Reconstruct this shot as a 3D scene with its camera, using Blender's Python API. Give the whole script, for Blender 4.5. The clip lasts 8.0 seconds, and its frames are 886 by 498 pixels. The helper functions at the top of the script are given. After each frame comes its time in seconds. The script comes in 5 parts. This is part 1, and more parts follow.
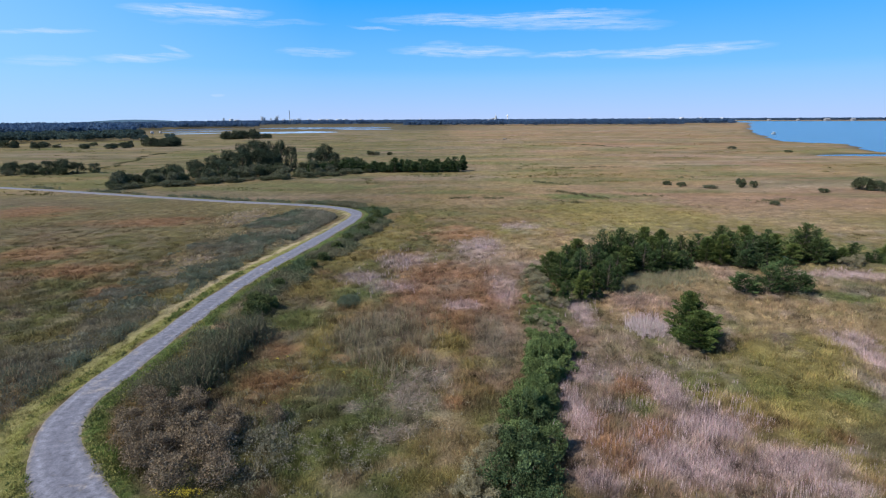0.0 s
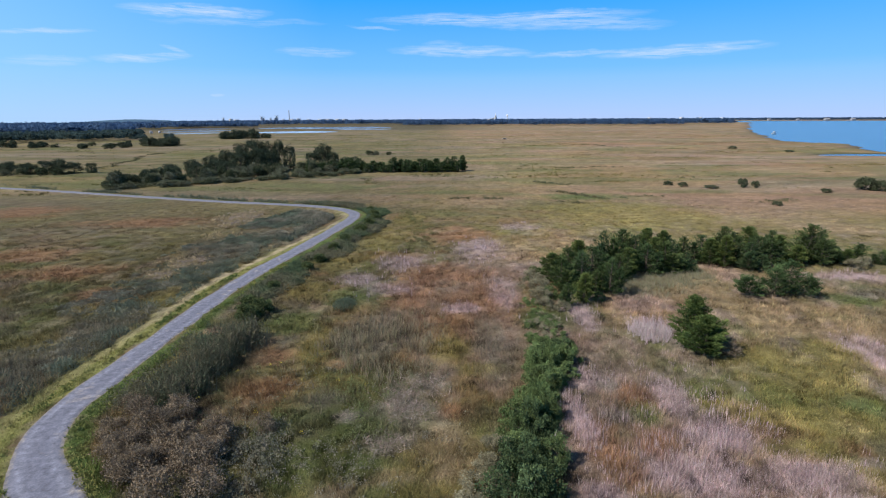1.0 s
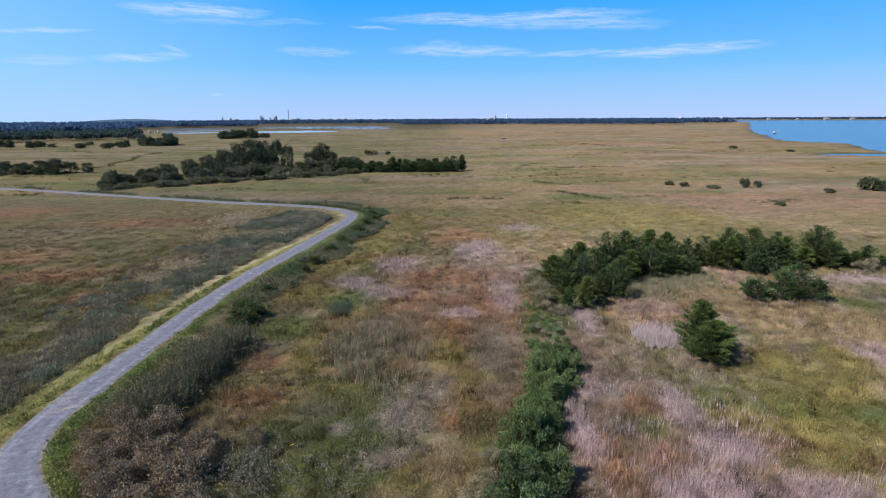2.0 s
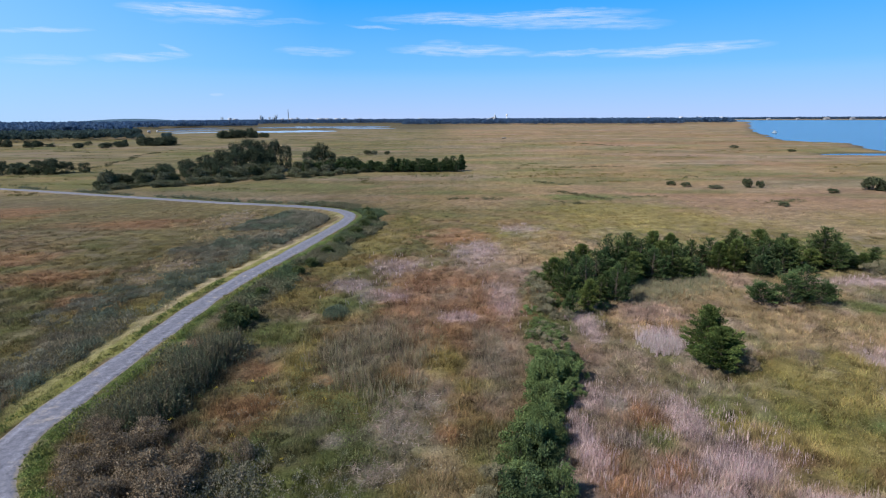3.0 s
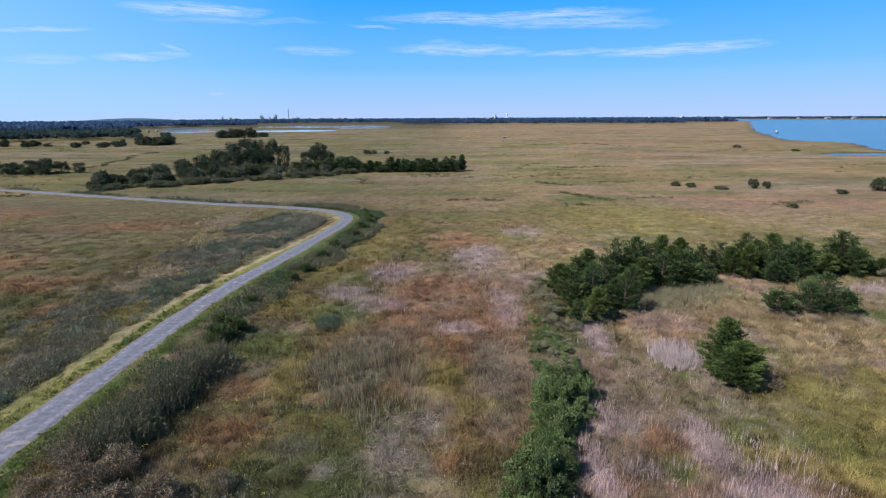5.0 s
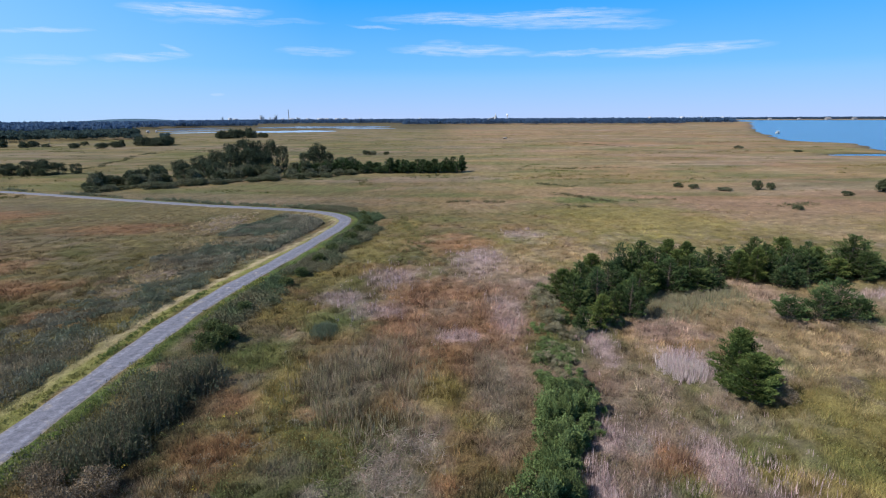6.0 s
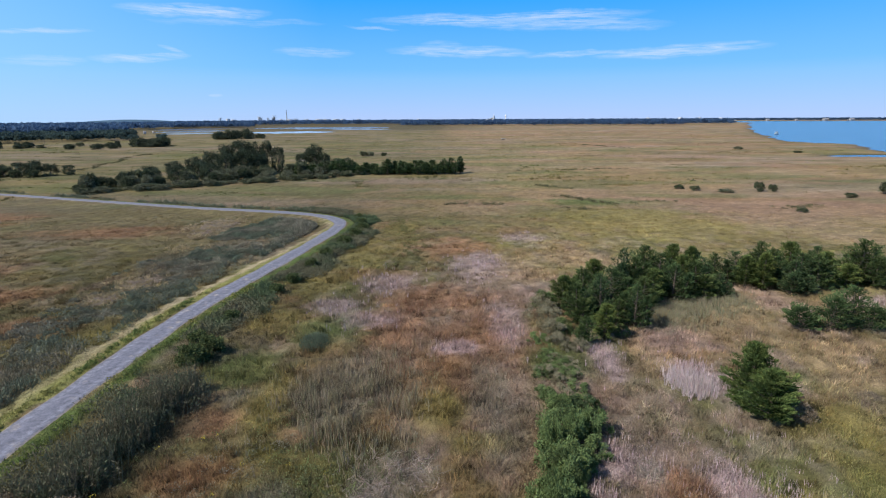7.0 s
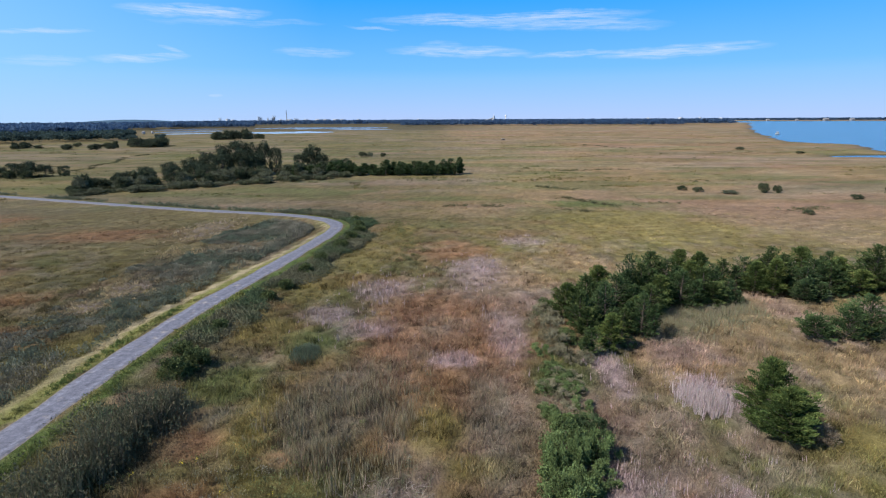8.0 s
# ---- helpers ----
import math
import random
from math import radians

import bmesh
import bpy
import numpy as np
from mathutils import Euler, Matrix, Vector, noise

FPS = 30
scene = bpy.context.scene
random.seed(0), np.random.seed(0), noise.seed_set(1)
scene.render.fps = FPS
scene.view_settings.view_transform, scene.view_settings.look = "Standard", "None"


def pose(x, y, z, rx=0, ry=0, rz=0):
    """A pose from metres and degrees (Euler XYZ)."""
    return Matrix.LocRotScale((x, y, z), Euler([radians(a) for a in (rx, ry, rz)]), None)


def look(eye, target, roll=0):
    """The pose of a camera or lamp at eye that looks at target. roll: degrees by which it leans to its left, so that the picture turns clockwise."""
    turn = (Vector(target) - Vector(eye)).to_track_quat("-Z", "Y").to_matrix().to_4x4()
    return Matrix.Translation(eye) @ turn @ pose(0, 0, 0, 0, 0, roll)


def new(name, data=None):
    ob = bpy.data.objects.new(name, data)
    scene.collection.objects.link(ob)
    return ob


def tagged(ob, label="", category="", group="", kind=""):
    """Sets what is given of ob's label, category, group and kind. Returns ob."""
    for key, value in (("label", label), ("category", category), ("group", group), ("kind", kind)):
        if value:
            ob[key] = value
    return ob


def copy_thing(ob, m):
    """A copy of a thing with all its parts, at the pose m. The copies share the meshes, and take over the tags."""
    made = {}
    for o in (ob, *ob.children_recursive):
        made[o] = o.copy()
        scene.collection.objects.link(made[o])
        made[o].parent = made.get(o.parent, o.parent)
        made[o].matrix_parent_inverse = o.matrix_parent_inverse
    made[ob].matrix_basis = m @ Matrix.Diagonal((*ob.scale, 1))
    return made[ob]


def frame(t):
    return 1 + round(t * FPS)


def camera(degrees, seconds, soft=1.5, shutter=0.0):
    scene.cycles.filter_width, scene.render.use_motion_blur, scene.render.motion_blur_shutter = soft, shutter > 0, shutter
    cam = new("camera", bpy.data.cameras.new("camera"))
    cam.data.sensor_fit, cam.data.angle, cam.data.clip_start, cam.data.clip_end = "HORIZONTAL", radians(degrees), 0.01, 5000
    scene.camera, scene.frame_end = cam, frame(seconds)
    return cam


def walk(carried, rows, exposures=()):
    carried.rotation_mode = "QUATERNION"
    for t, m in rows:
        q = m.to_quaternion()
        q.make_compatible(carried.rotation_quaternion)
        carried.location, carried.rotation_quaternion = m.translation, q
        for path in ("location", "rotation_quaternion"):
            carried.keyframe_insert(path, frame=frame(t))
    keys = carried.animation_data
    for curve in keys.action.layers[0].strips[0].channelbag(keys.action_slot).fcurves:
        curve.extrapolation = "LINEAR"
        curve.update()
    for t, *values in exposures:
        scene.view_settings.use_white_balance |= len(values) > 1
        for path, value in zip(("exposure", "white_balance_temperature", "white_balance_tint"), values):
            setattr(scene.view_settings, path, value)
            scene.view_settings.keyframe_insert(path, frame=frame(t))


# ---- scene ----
cam = camera(80.5, 8.0, 1.1)
PATH = [
    (0, (-0.263, 0.965, 27.576), (-0.283, 39.765, 17.916), -0.3),
    (0.5, (-0.159, 1.844, 27.487), (-0.159, 40.644, 17.827), -0.3),
    (1, (-0.055, 2.827, 27.46), (-0.055, 41.647, 17.78), -0.3),
    (1.5, (0.011, 3.907, 27.394), (0.031, 42.727, 17.694), -0.3),
    (3, (0.377, 7.163, 27.189), (0.417, 45.963, 17.469), -0.3),
    (3.5, (0.416, 8.173, 27.14), (0.436, 46.973, 17.36), -0.3),
    (4, (0.432, 9.169, 27.117), (0.452, 47.969, 17.377), -0.3),
    (4.5, (0.462, 10.19, 27.105), (0.482, 48.99, 17.345), -0.3),
    (6, (0.66, 13.96, 27.109), (0.66, 52.76, 17.389), -0.3),
    (6.5, (0.791, 15.556, 27.086), (0.831, 54.356, 17.406), -0.3),
    (7, (0.925, 17.179, 27.073), (1.045, 55.979, 17.413), -0.3),
    (7.5, (1.142, 18.946, 27.024), (1.282, 57.766, 17.364), -0.3),
    (8, (1.26, 20.399, 27.139), (1.38, 59.218, 17.479), -0.3),
]
walk(cam, [(t, look(eye, target, roll)) for t, eye, target, roll in PATH], [(0.0, 0.36, 6200, 10), (8.0, 0.36, 6200, 10)])

# ---- daylight: a clear sky with thin high cloud, sun from behind the left shoulder ----
SUN_AZ, SUN_EL = 245.0, 44.0  # degrees clockwise from +y, and above the horizon
world = bpy.data.worlds.new("sky")
scene.world = world
world.use_nodes = True
wn, wl = world.node_tree.nodes, world.node_tree.links
wn.clear()


def wmath(op, a, b=None, clamp=False):
    n = wn.new("ShaderNodeMath")
    n.operation, n.use_clamp = op, clamp
    for i, v in enumerate((a, b)):
        if v is None:
            continue
        if isinstance(v, (int, float)):
            n.inputs[i].default_value = v
        else:
            wl.new(v, n.inputs[i])
    return n.outputs[0]


sky = wn.new("ShaderNodeTexSky")
sky.sky_type, sky.sun_disc = "NISHITA", False
sky.sun_elevation, sky.sun_rotation = radians(SUN_EL), radians(SUN_AZ)
sky.altitude, sky.air_density, sky.dust_density, sky.ozone_density = 0.0, 0.8, 0.5, 2.2
coord = wn.new("ShaderNodeTexCoord")
axes = wn.new("ShaderNodeSeparateXYZ")
wl.new(coord.outputs["Generated"], axes.inputs[0])
azim = wmath("MULTIPLY", wmath("ARCTAN2", axes.outputs[0], axes.outputs[1]), 57.2958)
elev = wmath("MULTIPLY", wmath("ARCSINE", axes.outputs[2]), 57.2958)
# wisps: azimuth, elevation, half length, half height, slope, weight
WISPS = [
    (-23.3, 9.75, 6.6, 0.42, 0.02, 0.8), (-19.5, 8.95, 8.0, 0.22, 0.03, 0.35), (-35.8, 7.2, 4.2, 0.16, 0.08, 0.55),
    (-28.4, 5.5, 4.2, 0.28, 0.06, 0.65), (-25.6, 6.25, 1.3, 0.16, -0.38, 0.5), (-35.5, 4.9, 3.2, 0.3, 0.05, 0.4),
    (-12.8, 6.5, 4.0, 0.33, 0.02, 0.5), (6.5, 9.75, 14.0, 0.42, 0.0, 0.75), (12.5, 9.1, 10.0, 0.5, -0.05, 0.6),
    (2.0, 6.7, 7.5, 0.42, -0.02, 0.7), (23.0, 6.1, 8.0, 0.4, 0.02, 0.75), (-7.0, 9.0, 2.8, 0.12, -0.07, 0.5),
    (14.0, 6.2, 6.0, 0.22, -0.02, 0.55), (-22.4, 2.42, 0.7, 0.12, 0.0, 0.4), (0.0, 7.0, 2.6, 0.55, 0.02, 0.45),
]
fray = wn.new("ShaderNodeTexNoise")
fray.inputs["Scale"].default_value, fray.inputs["Detail"].default_value, fray.inputs["Roughness"].default_value = 9.0, 5.0, 0.6
wl.new(coord.outputs["Generated"], fray.inputs["Vector"])
ragged = wmath("ADD", elev, wmath("MULTIPLY", wmath("SUBTRACT", fray.outputs["Fac"], 0.5), 1.3))
wisp = None
for a0, e0, half_l, half_h, slope, weight in WISPS:
    da = wmath("SUBTRACT", azim, a0)
    de = wmath("SUBTRACT", wmath("SUBTRACT", ragged, e0), wmath("MULTIPLY", da, slope))
    u, v = wmath("DIVIDE", da, half_l * 1.05), wmath("DIVIDE", de, half_h * 1.55)
    r = wmath("ADD", wmath("POWER", wmath("ABSOLUTE", u), 2.6), wmath("MULTIPLY", v, v))
    m = wmath("MULTIPLY", wmath("SUBTRACT", 1.0, r, True), weight)
    wisp = m if wisp is None else wmath("MAXIMUM", wisp, m)
spread = wn.new("ShaderNodeCombineXYZ")
wl.new(wmath("MULTIPLY", azim, 0.22), spread.inputs[0])
wl.new(wmath("ADD", wmath("MULTIPLY", elev, 2.6), wmath("MULTIPLY", azim, 0.05)), spread.inputs[1])
streak = wn.new("ShaderNodeTexNoise")
streak.inputs["Scale"].default_value, streak.inputs["Detail"].default_value, streak.inputs["Roughness"].default_value = 1.6, 7.0, 0.62
streak.inputs["Distortion"].default_value = 0.5
wl.new(spread.outputs[0], streak.inputs["Vector"])
grainy = wmath("MULTIPLY", wmath("SUBTRACT", streak.outputs["Fac"], 0.31), 3.0, True)
veil = wmath("MULTIPLY", wmath("MULTIPLY", wisp, grainy), 0.8, True)


def wmix(fac, a, c):
    m = wn.new("ShaderNodeMix")
    m.data_type = "RGBA"
    for socket, v in (("Factor", fac), ("A", a), ("B", c)):
        if isinstance(v, tuple):
            m.inputs[socket].default_value = (*v, 1)
        elif isinstance(v, (int, float)):
            m.inputs[socket].default_value = v
        else:
            wl.new(v, m.inputs[socket])
    return m.outputs["Result"]


# pale towards the horizon, deep blue above
up = wmath("ABSOLUTE", elev)
graded = wmix(wmath("DIVIDE", up, 5.0, True), (3.65, 4.9, 7.6), (1.68, 4.37, 7.63))
graded = wmix(wmath("DIVIDE", wmath("SUBTRACT", up, 4.0), 8.5, True), graded, (0.12, 2.93, 7.7))
sideways = wmath("DIVIDE", wmath("SUBTRACT", -12.0, azim), 45.0, True)
graded = wmix(wmath("MULTIPLY", sideways, 0.75), graded, (3.26, 5.76, 7.8))
graded = wmix(wmath("DIVIDE", wmath("SUBTRACT", up, 15.0), 25.0, True), graded, (0.16, 0.95, 2.7))
keep_sky = wmath("ADD", 0.06, wmath("MULTIPLY", wmath("DIVIDE", wmath("SUBTRACT", elev, 14.0), 50.0, True), 0.6))
clear_sky = wmix(keep_sky, graded, sky.outputs[0])
cloudy = wn.new("ShaderNodeMix")
cloudy.data_type = "RGBA"
wl.new(veil, cloudy.inputs["Factor"])
wl.new(clear_sky, cloudy.inputs["A"])
cloudy.inputs["B"].default_value = (6.0, 6.6, 7.7, 1)
back = wn.new("ShaderNodeBackground")
back.inputs["Strength"].default_value = 0.1
wl.new(cloudy.outputs["Result"], back.inputs["Color"])
wl.new(back.outputs[0], wn.new("ShaderNodeOutputWorld").inputs[0])

sun = new("sun", bpy.data.lights.new("sun", "SUN"))
sun.data.energy, sun.data.angle, sun.data.color = 5.0, radians(0.6), (1.0, 0.905, 0.79)
_a, _e = radians(SUN_AZ), radians(SUN_EL)
TO_SUN = Vector((math.sin(_a) * math.cos(_e), math.cos(_a) * math.cos(_e), math.sin(_e)))
sun.matrix_world = look(TO_SUN * 400, (0, 0, 0))


# ---- materials ----
def nodes_of(name):
    m = bpy.data.materials.new(name)
    m.use_nodes = True
    nt = m.node_tree
    nt.nodes.clear()
    return m, nt.nodes, nt.links


def tex(n, l, kind, vector, scale, detail=6.0, rough=0.6):
    t = n.new(kind)
    t.inputs["Scale"].default_value = scale
    if kind == "ShaderNodeTexNoise":
        t.inputs["Detail"].default_value, t.inputs["Roughness"].default_value = detail, rough
    l.new(vector, t.inputs["Vector"])
    return t.outputs["Fac"] if kind == "ShaderNodeTexNoise" else t.outputs["Distance"]


def scaled(n, l, fac, lo, hi):
    r = n.new("ShaderNodeMapRange")
    r.inputs["From Min"].default_value, r.inputs["From Max"].default_value = 0.3, 0.7
    r.inputs["To Min"].default_value, r.inputs["To Max"].default_value = lo, hi
    l.new(fac, r.inputs["Value"])
    return r.outputs[0]


def times(n, l, colour, *facs):
    for f in facs:
        v = n.new("ShaderNodeVectorMath")
        v.operation = "SCALE"
        l.new(colour, v.inputs[0])
        l.new(f, v.inputs["Scale"])
        colour = v.outputs[0]
    return colour


def plant_material(name, thin=0.3, gloss=0.0, spread=0.3, soft_=0.0):
    """Leaves and stems: the colour lies on the mesh, varied by island and by place; light passes through in part."""
    m, n, l = nodes_of(name)
    hue = n.new("ShaderNodeAttribute")
    hue.attribute_name = "tone"
    geo = n.new("ShaderNodeNewGeometry")
    isl = n.new("ShaderNodeMapRange")
    isl.inputs["To Min"].default_value, isl.inputs["To Max"].default_value = 1 - spread, 1 + spread
    l.new(geo.outputs["Random Per Island"], isl.inputs["Value"])
    big = scaled(n, l, tex(n, l, "ShaderNodeTexNoise", geo.outputs["Position"], 0.35), 0.85, 1.15)
    col = times(n, l, hue.outputs["Color"], isl.outputs[0], big)
    d, tr, mix = n.new("ShaderNodeBsdfDiffuse"), n.new("ShaderNodeBsdfTranslucent"), n.new("ShaderNodeMixShader")
    l.new(col, d.inputs["Color"])
    l.new(col, tr.inputs["Color"])
    if soft_:  # thin stems scatter like the whole sward does
        part_n, up_n, add_n = n.new("ShaderNodeVectorMath"), n.new("ShaderNodeCombineXYZ"), n.new("ShaderNodeVectorMath")
        part_n.operation, add_n.operation = "SCALE", "ADD"
        l.new(geo.outputs["Normal"], part_n.inputs[0])
        part_n.inputs["Scale"].default_value, up_n.inputs[2].default_value = 1 - soft_, soft_
        l.new(part_n.outputs[0], add_n.inputs[0])
        l.new(up_n.outputs[0], add_n.inputs[1])
        l.new(add_n.outputs[0], d.inputs["Normal"])
    mix.inputs[0].default_value = thin
    l.new(d.outputs[0], mix.inputs[1])
    l.new(tr.outputs[0], mix.inputs[2])
    out = mix.outputs[0]
    if gloss:
        g, mix2 = n.new("ShaderNodeBsdfGlossy"), n.new("ShaderNodeMixShader")
        g.inputs["Roughness"].default_value = 0.45
        mix2.inputs[0].default_value = gloss
        l.new(out, mix2.inputs[1])
        l.new(g.outputs[0], mix2.inputs[2])
        out = mix2.outputs[0]
    l.new(out, n.new("ShaderNodeOutputMaterial").inputs[0])
    return m


def solid(name, colour, rough=0.8, scale=3.0, vary=0.25, bump=0.3, metal=0.0, depth=0.02):
    m, n, l = nodes_of(name)
    p = n.new("ShaderNodeBsdfPrincipled")
    geo = n.new("ShaderNodeNewGeometry")
    c = n.new("ShaderNodeRGB")
    c.outputs[0].default_value = (*colour, 1)
    fine = tex(n, l, "ShaderNodeTexNoise", geo.outputs["Position"], scale * 6)
    col = times(n, l, c.outputs[0], scaled(n, l, tex(n, l, "ShaderNodeTexNoise", geo.outputs["Position"], scale), 1 - vary, 1 + vary), scaled(n, l, fine, 1 - vary * 0.6, 1 + vary * 0.6))
    l.new(col, p.inputs["Base Color"])
    p.inputs["Roughness"].default_value, p.inputs["Metallic"].default_value = rough, metal
    b = n.new("ShaderNodeBump")
    b.inputs["Strength"].default_value, b.inputs["Distance"].default_value = bump, depth
    l.new(fine, b.inputs["Height"])
    l.new(b.outputs[0], p.inputs["Normal"])
    l.new(p.outputs[0], n.new("ShaderNodeOutputMaterial").inputs[0])
    return m


def ground_material():
    """Thatch and low growth: the cover's colour lies on the sheet; mottled at several scales."""
    m, n, l = nodes_of("marsh_thatch")
    hue = n.new("ShaderNodeAttribute")
    hue.attribute_name = "tone"
    geo = n.new("ShaderNodeNewGeometry")
    pos = geo.outputs["Position"]
    stretch = n.new("ShaderNodeMapping")
    stretch.inputs["Scale"].default_value = (0.35, 1.0, 1.0)
    l.new(pos, stretch.inputs["Vector"])
    fine = tex(n, l, "ShaderNodeTexNoise", pos, 5.0, 8.0, 0.7)
    mid = tex(n, l, "ShaderNodeTexNoise", pos, 0.7, 6.0, 0.65)
    wide = tex(n, l, "ShaderNodeTexNoise", stretch.outputs[0], 0.06, 7.0, 0.66)
    col = times(n, l, hue.outputs["Color"], scaled(n, l, fine, 0.6, 1.2), scaled(n, l, mid, 0.66, 1.25), scaled(n, l, wide, 0.8, 1.2))
    p = n.new("ShaderNodeBsdfPrincipled")
    l.new(col, p.inputs["Base Color"])
    p.inputs["Roughness"].default_value = 0.95
    p.inputs["Specular IOR Level"].default_value = 0.1
    b = n.new("ShaderNodeBump")
    b.inputs["Strength"].default_value, b.inputs["Distance"].default_value = 0.8, 0.35
    add = n.new("ShaderNodeMath")
    l.new(fine, add.inputs[0])
    l.new(mid, add.inputs[1])
    l.new(add.outputs[0], b.inputs["Height"])
    l.new(b.outputs[0], p.inputs["Normal"])
    l.new(p.outputs[0], n.new("ShaderNodeOutputMaterial").inputs[0])
    return m


def road_material():
    """Grey crushed stone with two worn wheel tracks, pale potholes and a dusty edge; u runs across, v along."""
    m, n, l = nodes_of("crushed_stone")
    uv = n.new("ShaderNodeUVMap")
    uv.uv_map = "lane"
    sep = n.new("ShaderNodeSeparateXYZ")
    l.new(uv.outputs[0], sep.inputs[0])
    geo = n.new("ShaderNodeNewGeometry")
    pos = geo.outputs["Position"]

    def mix(fac, a, b):
        x = n.new("ShaderNodeMix")
        x.data_type = "RGBA"
        l.new(fac, x.inputs["Factor"])
        for socket, v in (("A", a), ("B", b)):
            if isinstance(v, tuple):
                x.inputs[socket].default_value = (*v, 1)
            else:
                l.new(v, x.inputs[socket])
        return x.outputs["Result"]

    def op(kind, a, b=0.0, clamp=False):
        x = n.new("ShaderNodeMath")
        x.operation, x.use_clamp = kind, clamp
        for i, v in enumerate((a, b)):
            if isinstance(v, (int, float)):
                x.inputs[i].default_value = v
            else:
                l.new(v, x.inputs[i])
        return x.outputs[0]

    off = op("ABSOLUTE", sep.outputs[0])
    track = op("SUBTRACT", 1.0, op("MULTIPLY", op("ABSOLUTE", op("SUBTRACT", off, 0.5)), 4.5), True)
    patchy = tex(n, l, "ShaderNodeTexNoise", pos, 0.45, 5.0, 0.6)
    grit = tex(n, l, "ShaderNodeTexNoise", pos, 9.0, 8.0, 0.75)
    hole = op("MULTIPLY", op("SUBTRACT", patchy, 0.6), 9.0, True)
    rut = tex(n, l, "ShaderNodeTexNoise", pos, 1.6, 5.0, 0.7)
    col = mix(op("MULTIPLY", track, op("MULTIPLY", rut, 1.3)), (0.150, 0.154, 0.196), (0.215, 0.222, 0.272))
    col = mix(op("MULTIPLY", hole, 0.75), col, (0.36, 0.32, 0.29))
    edge = op("MULTIPLY", op("SUBTRACT", op("ADD", off, op("MULTIPLY", rut, 0.6)), 1.0), 4.0, True)
    col = mix(op("MULTIPLY", edge, 0.8), col, (0.24, 0.2, 0.13))
    col = times(n, l, col, scaled(n, l, grit, 0.72, 1.25), scaled(n, l, rut, 0.5, 1.25))
    p = n.new("ShaderNodeBsdfPrincipled")
    l.new(col, p.inputs["Base Color"])
    p.inputs["Roughness"].default_value = 0.9
    b = n.new("ShaderNodeBump")
    b.inputs["Strength"].default_value, b.inputs["Distance"].default_value = 0.5, 0.05
    l.new(grit, b.inputs["Height"])
    l.new(b.outputs[0], p.inputs["Normal"])
    l.new(p.outputs[0], n.new("ShaderNodeOutputMaterial").inputs[0])
    return m


def water_material(name, colour, rough, chop):
    m, n, l = nodes_of(name)
    geo = n.new("ShaderNodeNewGeometry")
    p = n.new("ShaderNodeBsdfPrincipled")
    c = n.new("ShaderNodeRGB")
    c.outputs[0].default_value = (*colour, 1)
    st = n.new("ShaderNodeMapping")
    st.inputs["Scale"].default_value = (0.2, 1.0, 1.0)
    l.new(geo.outputs["Position"], st.inputs["Vector"])
    l.new(times(n, l, c.outputs[0], scaled(n, l, tex(n, l, "ShaderNodeTexNoise", st.outputs[0], 0.02), 0.8, 1.2)), p.inputs["Base Color"])
    p.inputs["Roughness"].default_value, p.inputs["IOR"].default_value = rough, 1.33
    b = n.new("ShaderNodeBump")
    b.inputs["Strength"].default_value, b.inputs["Distance"].default_value = chop, 0.15
    l.new(tex(n, l, "ShaderNodeTexNoise", geo.outputs["Position"], 0.6), b.inputs["Height"])
    l.new(b.outputs[0], p.inputs["Normal"])
    l.new(p.outputs[0], n.new("ShaderNodeOutputMaterial").inputs[0])
    return m


GRASS = plant_material("grass_blades", 0.3, 0.0, 0.16, 0.55)
FAR_LEAF = plant_material("far_leaves", 0.5, 0.0, 0.08)
OPEN_GRASS = plant_material("open_grass_blades", 0.35, 0.0, 0.1, 0.55)
LEAF = plant_material("leaves", 0.2)
NEEDLE = plant_material("needles", 0.15, 0.0, 0.35)
BARK = solid("bark", (0.09, 0.072, 0.056), 0.9, 2.0, 0.3, 0.6)
THATCH = ground_material()
STONE = road_material()
BAY = water_material("bay_water", (0.05, 0.125, 0.235), 0.22, 0.12)
# pond base colour is raised to stand in for the pale horizon's reflection
POND = water_material("pond_water", (0.34, 0.38, 0.44), 0.08, 0.01)
PALE = solid("pale_paint", (0.78, 0.78, 0.76), 0.6, 0.1, 0.08, 0.0)
STEEL = solid("weathered_steel", (0.3, 0.33, 0.37), 0.6, 0.1, 0.15, 0.0, 0.3)
DULL = solid("dull_white_boards", (0.36, 0.37, 0.4), 0.7, 0.4, 0.1, 0.0)
TANKWHITE = solid("dull_white_paint", (0.46, 0.49, 0.54), 0.7, 0.1, 0.1, 0.0)
ROOFING = solid("grey_roofing", (0.2, 0.2, 0.21), 0.8, 0.3, 0.15, 0.0)
WOODEN = solid("grey_wood", (0.2, 0.17, 0.14), 0.85, 2.0)


# ---- noise and cover of the marsh, worked on arrays ----
def lattice(ix, iy, seed):
    h = (ix.astype(np.int64) * 374761393 + iy.astype(np.int64) * 668265263 + seed * 982451653) & 0xFFFFFFFF
    h = ((h ^ (h >> 13)) * 1274126177) & 0xFFFFFFFF
    return ((h ^ (h >> 16)) & 0xFFFF) / 65535.0


